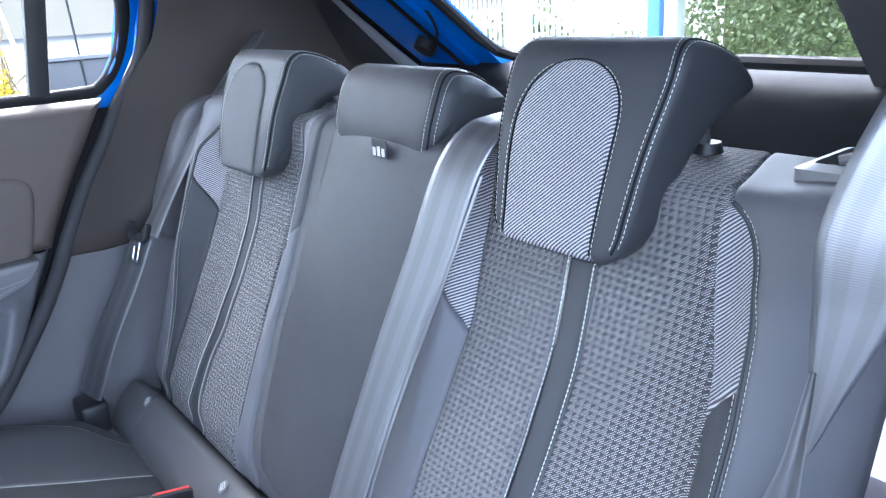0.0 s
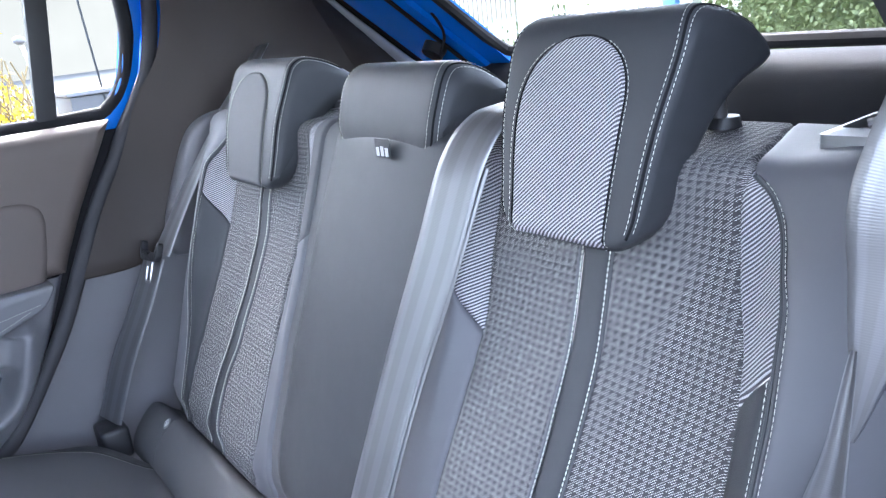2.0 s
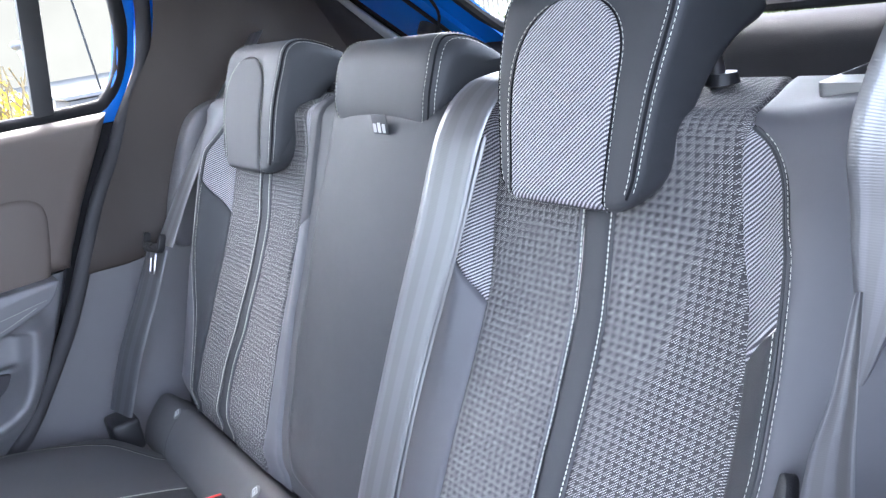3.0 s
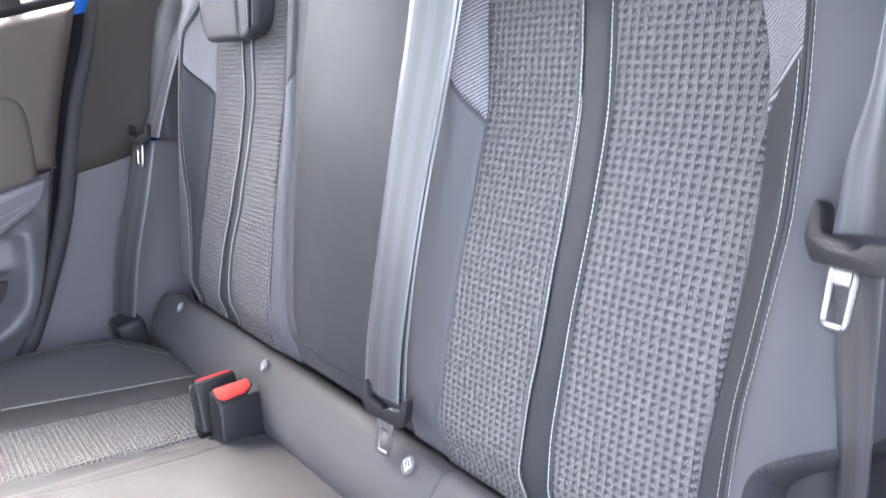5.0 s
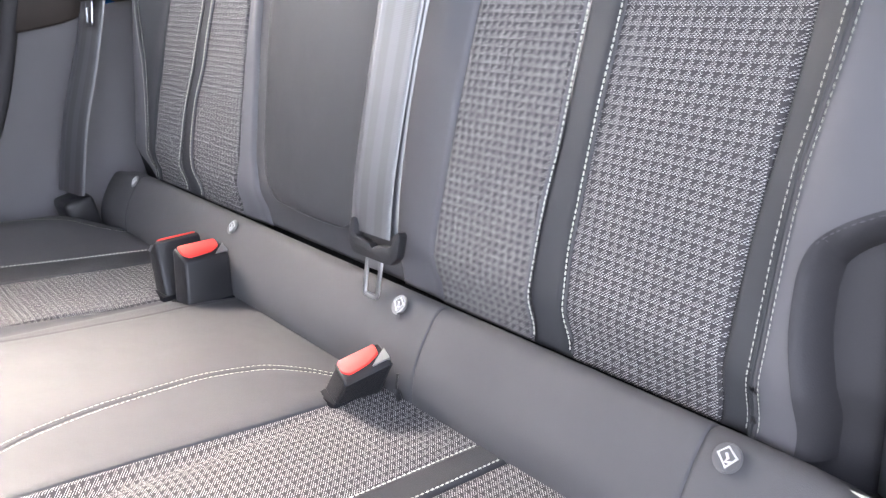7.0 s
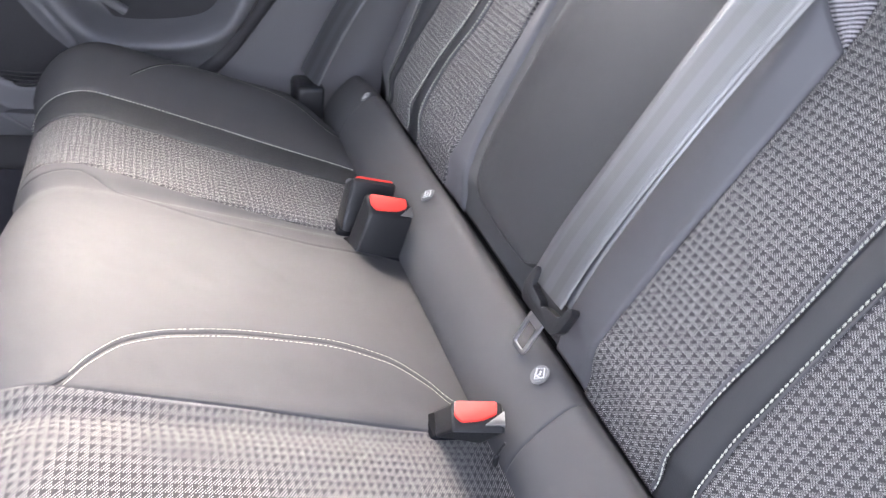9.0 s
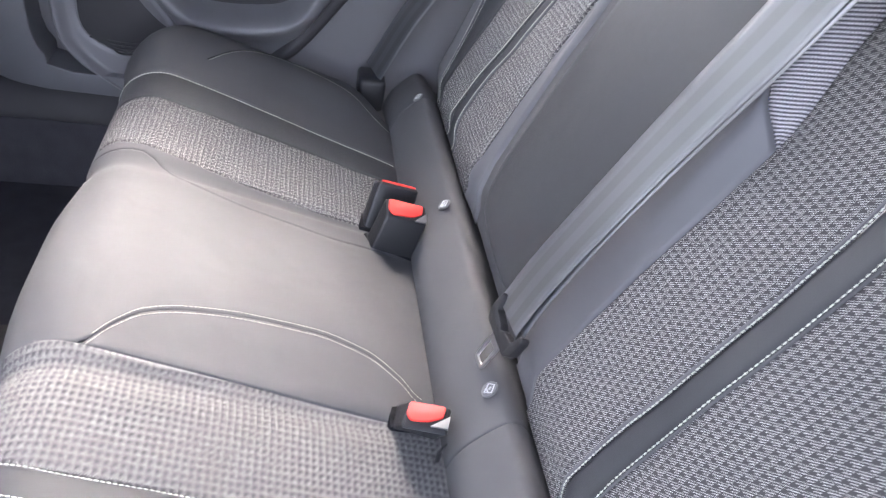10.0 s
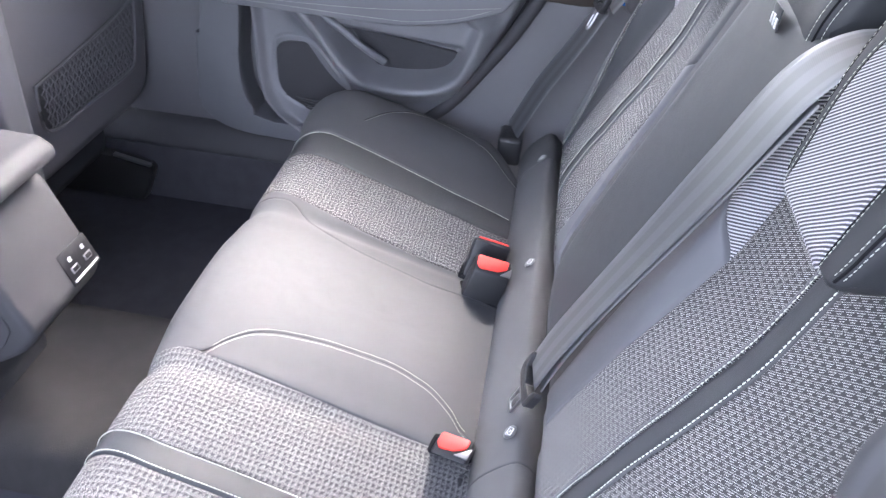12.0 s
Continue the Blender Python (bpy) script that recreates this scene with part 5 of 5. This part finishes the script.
verts, faces = [], []
for k in range(13):
    z = 0.95 + 0.48 * k / 12
    for i in range(7):
        t = i / 6
        y = (0.49 - 0.5 * (z - 1.07)) * (1 - t) + (0.715 - 1.3 * (z - 1.07)) * t
        verts.append((-0.612 - 0.078 * t + 0.012 * math.sin(math.pi * t), y, z))
for k in range(12):
    for i in range(6):
        faces.append((k * 7 + i, k * 7 + i + 1, (k + 1) * 7 + i + 1, (k + 1) * 7 + i))
raw("pillar_cover", verts, faces, TRIM_DARK, tailgate, "dark rear pillar cover")
verts = []
for k in range(13):
    z = 0.95 + 0.48 * k / 12
    for i in range(7):
        t = 0.72 + 0.27 * i / 6
        y = (0.49 - 0.5 * (z - 1.07)) * (1 - t) + (0.715 - 1.3 * (z - 1.07)) * t
        verts.append((-0.606 - 0.078 * t + 0.020 * math.sin(math.pi * i / 6), y - 0.004, z))
raw("pillar_edge", verts, faces, PALE_PILLAR, tailgate, "pale grey rounded edge of the pillar cover")
bm = bmesh.new()
for off in (0.0, 0.022):
    tube(bm, [gate(-0.688 + off, -0.02), gate(-0.675 + off, 0.12), gate(-0.66 + off, 0.28)], 0.011, 8)
part("opening_seal", bm, RUBBER, tailgate, "black rubber opening seal")
gate_slab("side_frame", [(-0.65, -0.02), (-0.475, -0.02), (-0.465, 0.28), (-0.63, 0.28)], BLUE, "glossy blue painted frame", -0.005, 0.01)
gate_slab("side_flange", [(-0.50, -0.02), (-0.415, -0.02), (-0.405, 0.28), (-0.49, 0.28)], BLUE, "glossy blue painted flange", -0.02, 0.0)
gate_slab("side_trim", [(0.262, 0.0), (0.66, -0.02), (0.65, 0.28), (0.29, 0.28)], TRIM, "dark inner frame trim", -0.005, 0.012)
bm = bmesh.new()
tube(bm, [gate(-0.40, 0.28), gate(-0.40, 0.05), gate(-0.385, 0.022), gate(-0.35, 0.013), gate(0.08, 0.014), gate(0.10, 0.017), gate(0.30, 0.015)], 0.010, 8)
part("glass_seal", bm, RUBBER, tailgate, "black glass seal")
gate_slab("rear_pane", [(-0.40, 0.0), (0.34, 0.0), (0.34, 0.28), (-0.40, 0.28)], GLASS, "clear raked rear glass", -0.008, -0.004).visible_shadow = False
bm = bmesh.new()
c, nn = gate(-0.545, 0.047), Vector((0, -1, -1.3)).normalized()
rod(bm, c - nn * 0.0, c + nn * 0.03, 0.024, 20, 0.021)
part("rubber_stop", bm, PLASTIC, tailgate, "round black rubber stop")
bm = bmesh.new()
tube(bm, spline([gate(-0.46, 0.10), gate(-0.475, 0.07) + nn * 0.01, gate(-0.51, 0.05) + nn * 0.03], 6), 0.003, 6)
part("wire", bm, RUBBER, tailgate)
bm = bmesh.new()
slab(bm, rounded([(0.66, 0.75), (0.69, 1.045), (0.72, 1.068), (0.80, 1.07), (0.86, 0.75)], 0.02), 0, -0.66, 0.60, 0.01)
part("lower_trim", bm, PLASTIC_DULL, tailgate, "pale grey lower tailgate trim")
bm = bmesh.new()
slab(bm, [(-0.62, 0.1), (0.60, 0.1), (0.60, 0.75), (-0.62, 0.75)], 2, 0.5, 0.52, 0)
part("boot_floor", bm, CARPET, tailgate)
bm = bmesh.new()
tube(bm, [gate(-0.508, -0.02) + Vector((0, -0.009, -0.011)), gate(-0.495, 0.28) + Vector((0, -0.009, -0.011))], 0.004, 6)
part("frame_groove", bm, RUBBER, tailgate, "dark sealed joint in the blue frame")

# ---- front of the cabin ----
console = thing("centre_console", (0, -0.62, 0.33), "dark centre console with two charging sockets", "console")
bm = bmesh.new()
slab(bm, rounded([(-1.3, 0.33), (-0.705, 0.33), (-0.70, 0.43), (-0.665, 0.505), (-0.605, 0.543), (-0.580, 0.577), (-0.604, 0.64), (-0.634, 0.716), (-1.3, 0.72)], 0.015), 0, -0.066, 0.095, 0.014, 3)
part("housing", bm, CONSOLE, console, "grey moulded housing")
bm = bmesh.new()
slab(bm, rounded([(-1.1, 0.724), (-0.640, 0.724), (-0.612, 0.736), (-0.612, 0.752), (-0.63, 0.764), (-1.1, 0.775)], 0.006), 0, -0.072, 0.10, 0.01, 3)
part("armrest_lid", bm, CONSOLE, console, "smooth grey armrest lid")
bm = bmesh.new()
slab(bm, rounded([(-1.25, 0.345), (-0.725, 0.345), (-0.72, 0.44), (-0.685, 0.515), (-0.625, 0.556), (-0.606, 0.59), (-0.655, 0.70), (-1.25, 0.705)], 0.012), 0, 0.094, 0.0985, 0.003, 2)
part("side_panel", bm, CONSOLE, console, "dark side cover")
sock = Matrix.Translation((-0.032, -0.5905, 0.605)) @ Euler((radians(22), 0, 0)).to_matrix().to_4x4()
bm = bmesh.new()
block(bm, -0.031, 0.031, -0.004, 0.0015, -0.024, 0.024, 0.002, 2, sock)
plate = part("socket_plate", bm, PLASTIC, console, "black socket plate")
for x in (-0.015, 0.015):
    bm = bmesh.new()
    block(bm, x - 0.0075, x + 0.0075, 0.001, 0.0028, -0.009, 0.0, 0.0006, 1, sock)
    part("socket", bm, BEZEL, plate, "bright-rimmed charging socket")
    bm = bmesh.new()
    block(bm, x - 0.0055, x + 0.0055, 0.0020, 0.0034, -0.0072, -0.0018, 0.0003, 1, sock)
    block(bm, x - 0.0035, x + 0.0035, 0.0030, 0.0038, -0.0050, -0.0035, 0.0, 1, sock)
    part("mouth", bm, PLASTIC, plate, "dark socket mouth")
    bm = bmesh.new()
    block(bm, x - 0.0028, x + 0.0028, 0.001, 0.0022, 0.007, 0.013, 0, 1, sock)
    part("print_bar", bm, WHITE, plate)
bm = bmesh.new()
block(bm, -0.027, 0.027, 0.001, 0.0024, -0.0195, -0.0165, 0, 1, sock)
part("bright_line", bm, WHITE, plate)

front = thing("front_seat", (-0.40, -0.85, 0.33), "dark front seat seen from behind, with a net pocket", "car seat", "front seats")
bm = bmesh.new()
slab(bm, rounded([(-0.60, 0.557), (-0.20, 0.556), (-0.17, 0.75), (-0.20, 1.05), (-0.60, 1.05), (-0.645, 0.75)], 0.06), 1, -0.90, -0.77, 0.03, 4)
part("seat_shell", bm, SEAT_SHELL, front, "dark moulded seat shell")
bm = bmesh.new()
slab(bm, rounded([(-0.54, 0.45), (-0.20, 0.45), (-0.20, 0.60), (-0.54, 0.60)], 0.04), 1, -1.3, -0.84, 0.03, 3)
part("seat_base", bm, LEATHER_DARK, front)
bm = bmesh.new()
tube(bm, spline([(-0.262, -0.764, 0.722), (-0.35, -0.758, 0.734), (-0.46, -0.758, 0.745), (-0.575, -0.764, 0.76)], 6), 0.0022, 8)
part("pocket_hem", bm, SEAT_SHELL, front, "elastic hem of the net pocket")
bm = bmesh.new()
for k in range(-9, 34):
    for sgn in (1, -1):
        pts = []
        for j in range(25):
            t = j / 24
            x = -0.26 - 0.0125 * k + sgn * 0.05 * (t - 0.5)
            z = 0.643 + (0.080 + 0.11 * (-0.262 - x)) * t
            if -0.545 - 0.2 * (z - 0.643) < x < -0.272:
                pts.append((x, -0.7635 + 0.0018 * sgn * math.cos(t * math.pi * 8), z))
        if len(pts) > 1:
            tube(bm, pts, 0.0011, 4)
part("pocket_net", bm, SEAT_SHELL, front, "grey elastic net")
bm = bmesh.new()
slab(bm, rounded([(-0.268, 0.643), (-0.547, 0.643), (-0.570, 0.752), (-0.265, 0.722)], 0.01), 1, -0.7695, -0.7665, 0)
part("pocket_back", bm, PLASTIC, front, "dark backing behind the net")
bm = bmesh.new()
tube(bm, spline([(-0.262, -0.764, 0.725), (-0.268, -0.764, 0.646), (-0.40, -0.762, 0.641), (-0.520, -0.762, 0.640), (-0.549, -0.764, 0.660), (-0.575, -0.764, 0.76), (-0.590, -0.764, 0.95)], 6), 0.0028, 6)
part("pocket_piping", bm, SEAT_SHELL, front, "grey piping")
bm = bmesh.new()
slab(bm, rounded([(-1.2, 0.335), (-0.800, 0.335), (-0.772, 0.405), (-0.775, 0.418), (-0.86, 0.434), (-1.2, 0.436)], 0.008), 0, -0.578, -0.548, 0.004)
part("rail_foot", bm, PLASTIC, front, "black seat rail")
bm = bmesh.new()
block(bm, -0.5560, -0.5465, -0.850, -0.772, -0.004, 0.004, 0.002, 2, Matrix.Translation((0, -0.811, 0.430)) @ Euler((radians(-11), 0, 0)).to_matrix().to_4x4() @ Matrix.Translation((0, 0.811, 0)))
part("rail_bar", bm, STEEL, front, "bright steel rail edge")

bm = bmesh.new()
slab(bm, rounded([(-0.51, 1.07), (-0.29, 1.07), (-0.28, 1.25), (-0.52, 1.25)], 0.05), 1, -0.95, -0.85, 0.03, 3)
part("front_headrest", bm, LEATHER_DARK, front)
bm = bmesh.new()
slab(bm, rounded([(-0.215, 0.57), (-0.16, 0.57), (-0.15, 0.75), (-0.17, 1.0), (-0.225, 1.0)], 0.02), 1, -0.86, -0.745, 0.02, 4)
part("side_bolster", bm, LEATHER_PALE, front, "pale grey leather bolster")

# near front seat, alike: an unseen copy added to screen light from the windscreen
copy_thing(front, Matrix.Translation((0.42, -0.85, 0.33)))

# front bulkhead below the windscreen
bulkhead = thing("bulkhead", (0, -1.8, 0.33), "dark dashboard and bulkhead closing the cabin's front", "dashboard", kind="structure")
bm = bmesh.new()
slab(bm, rounded([(-2.0, 0.33), (-1.75, 0.33), (-1.65, 0.95), (-1.75, 1.02), (-2.2, 1.03)], 0.05), 0, -0.68, 0.68, 0.01)
part("dashboard", bm, PLASTIC, bulkhead)

# ---- outside ----
ground = tagged(new("ground"), "grey asphalt car park", "ground", kind="structure")
bm = bmesh.new()
bmesh.ops.create_grid(bm, x_segments=2, y_segments=2, size=150)
part("asphalt", bm, ASPHALT, ground)

def leaves(parent, count, place, size, seed):
    """Many small crossed leaves at random places; the mesh is one part."""
    rng = np.random.default_rng(seed)
    verts, faces = [], []
    for k in range(count):
        p = place(rng)
        d = Vector(rng.normal(size=3)).normalized()
        e = d.cross(Vector(rng.normal(size=3))).normalized()
        s = rng.uniform(0.6, 1.2) * size
        o = len(verts)
        verts += [p - d * s, p + e * s * 0.5, p + d * s, p - e * s * 0.5]
        faces.append((o, o + 1, o + 2, o + 3))
    return raw("leaves", verts, faces, LEAF, parent, "", shade=False)


hedge = tagged(new("hedge"), "tall sunlit green hedge behind the car", "hedge", kind="stuff")
leaves(hedge, 42000, lambda r: (lambda x, z: Vector((x, 5.0 + abs(r.normal(0, 0.16)) + 0.12 * math.sin(x * 5 + z * 3) * math.sin(z * 4), z)))(r.uniform(-3.0, 1.2), r.uniform(0.05, 2.6)), 0.026, 3)
bm = bmesh.new()
block(bm, -2.9, 1.2, 5.3, 5.6, 0, 2.5, 0)
part("thicket", bm, LEAF, hedge)
shrub = tagged(new("shrub"), "low yellow-green shrubs behind the fence", "shrub", kind="stuff")
leaves(shrub, 5000, lambda r: (lambda x: Vector((x, 7.6 + r.normal(0, 0.25), abs(r.normal(0.25, 0.3)) * (1 + 0.5 * math.sin(x * 2.3)))))(r.uniform(-9.5, -4.5)), 0.06, 4)

fence = thing("fence", (-6.5, 7.0, 0), "white upright-barred metal fence", "fence")
bm = bmesh.new()
block(bm, -0.022, 0.022, -0.01, 0.01, 0.05, 2.4, 0.006, 1, Matrix.Translation((-9.6, 7.0, 0)))
bar = part("bar", bm, FENCE, fence)
for k in range(1, 52):
    twin = bar.copy()
    twin.location = (bar.location.x + k * 0.1, bar.location.y, bar.location.z)
    scene.collection.objects.link(twin)
for z in (0.35, 2.1):
    bm = bmesh.new()
    block(bm, -9.7, -4.4, 7.015, 7.05, z, z + 0.06, 0.006, 1)
    part("rail", bm, FENCE, fence)
for name, x0, x1, y, mat, label in (("white_post", -5.02, -4.78, 5.0, FENCE, "wide white gate post"), ("blue_post", -3.36, -3.24, 5.0, BLUE_POST, "blue painted post"), ("pale_post", -3.2, -3.08, 5.0, FENCE, "slim pale post")):
    post = thing(name, ((x0 + x1) / 2, y, 0), label + " beside the hedge", "post")
    bm = bmesh.new()
    block(bm, x0, x1, y - 0.06, y + 0.06, 0, 3.0, 0.012, 2)
    part("shaft", bm, mat, post)
    bm = bmesh.new()
    block(bm, x0 - 0.02, x1 + 0.02, y - 0.08, y + 0.08, 3.0, 3.04, 0.01, 2)
    part("cap", bm, mat, post)

backdrop = tagged(new("backdrop"), "pale hazy overcast sky low over the distance", "sky", kind="structure")
HAZE, hn, hl, hb = material("pale_haze", 1.0, spec=0.0)
cloud = hn.new("ShaderNodeTexNoise")
cloud.inputs["Scale"].default_value, cloud.inputs["Detail"].default_value = 0.12, 5
hl.new(hn.new("ShaderNodeTexCoord").outputs["Object"], cloud.inputs["Vector"])
shade = mix(hn, hl, cloud.outputs[0], (0.55, 0.53, 0.47), (1.0, 0.95, 0.84))
hl.new(shade, hb.inputs["Emission Color"])
hb.inputs["Base Color"].default_value = (0.0, 0.0, 0.0, 1)
hb.inputs["Emission Strength"].default_value = 0.07
raw("haze", [(-62, 10 + 50 * math.sin(a) , z) for z in (-1, 17) for a in [k / 12 * 2.4 - 1.2 for k in range(13)]], [(k, k + 1, k + 14, k + 13) for k in range(12)], HAZE, backdrop)

bloom = tagged(new("flowering_shrub"), "yellow flowering shrub beside the lamp post", "shrub", kind="stuff")
leaves(bloom, 2600, lambda r: (lambda y: Vector((-8.0 + r.normal(0, 0.2), y, 0.25 + abs(r.normal(0.25, 0.24)) * (0.7 + 0.5 * math.sin(y * 9)))))(r.uniform(0.2, 1.12)), 0.035, 7).data.materials[0] = YELLOW
rng = np.random.default_rng(11)
bm = bmesh.new()
for k in range(60):
    y, top = rng.uniform(0.25, 1.1), rng.uniform(0.6, 1.25)
    tube(bm, spline([(-8.0 + rng.normal(0, 0.1), y, 0), (-8.0 + rng.normal(0, 0.15), y + rng.normal(0, 0.06), top * 0.6), (-8.0 + rng.normal(0, 0.2), y + rng.normal(0, 0.16), top)], 3), 0.009, 5)
part("twigs", bm, TWIG, bloom, "thin brown twigs")
lamp_post = thing("lamp_post", (-7.9, 1.3, 0), "slim white lamp post with a round head", "lamp post")
bm = bmesh.new()
rod(bm, (-7.9, 1.32, 0), (-7.9, 1.10, 1.33), 0.03, 12, 0.02)
part("pole", bm, FENCE, lamp_post)
bm = bmesh.new()
bmesh.ops.create_uvsphere(bm, u_segments=16, v_segments=10, radius=0.06, matrix=Matrix.Translation((-7.9, 1.09, 1.38)) @ Matrix.Diagonal((1, 1, 0.7, 1)))
part("head", bm, PLASTIC_GREY, lamp_post)
crate = thing("grey_container", (-8.2, 1.7, 0), "grey low container beside the yellow machine", "container")
bm = bmesh.new()
block(bm, -8.8, -8.0, 1.42, 2.1, 0.0, 0.78, 0.03, 2)
part("box", bm, TRIM_PALE, crate)
bm = bmesh.new()
block(bm, -8.83, -7.97, 1.39, 2.13, 0.78, 0.83, 0.015, 2)
part("lid", bm, PLASTIC_GREY, crate)
mast = thing("mast", (-8.0, 1.76, 0), "thin dark mast beyond the side window", "mast")
bm = bmesh.new()
rod(bm, (-8.0, 1.79, 0), (-8.0, 1.70, 2.2), 0.012, 8)
part("pole", bm, PLASTIC, mast)
bm = bmesh.new()
block(bm, -8.05, -7.95, 1.74, 1.84, 0, 0.02, 0.004)
part("foot", bm, PLASTIC, mast)
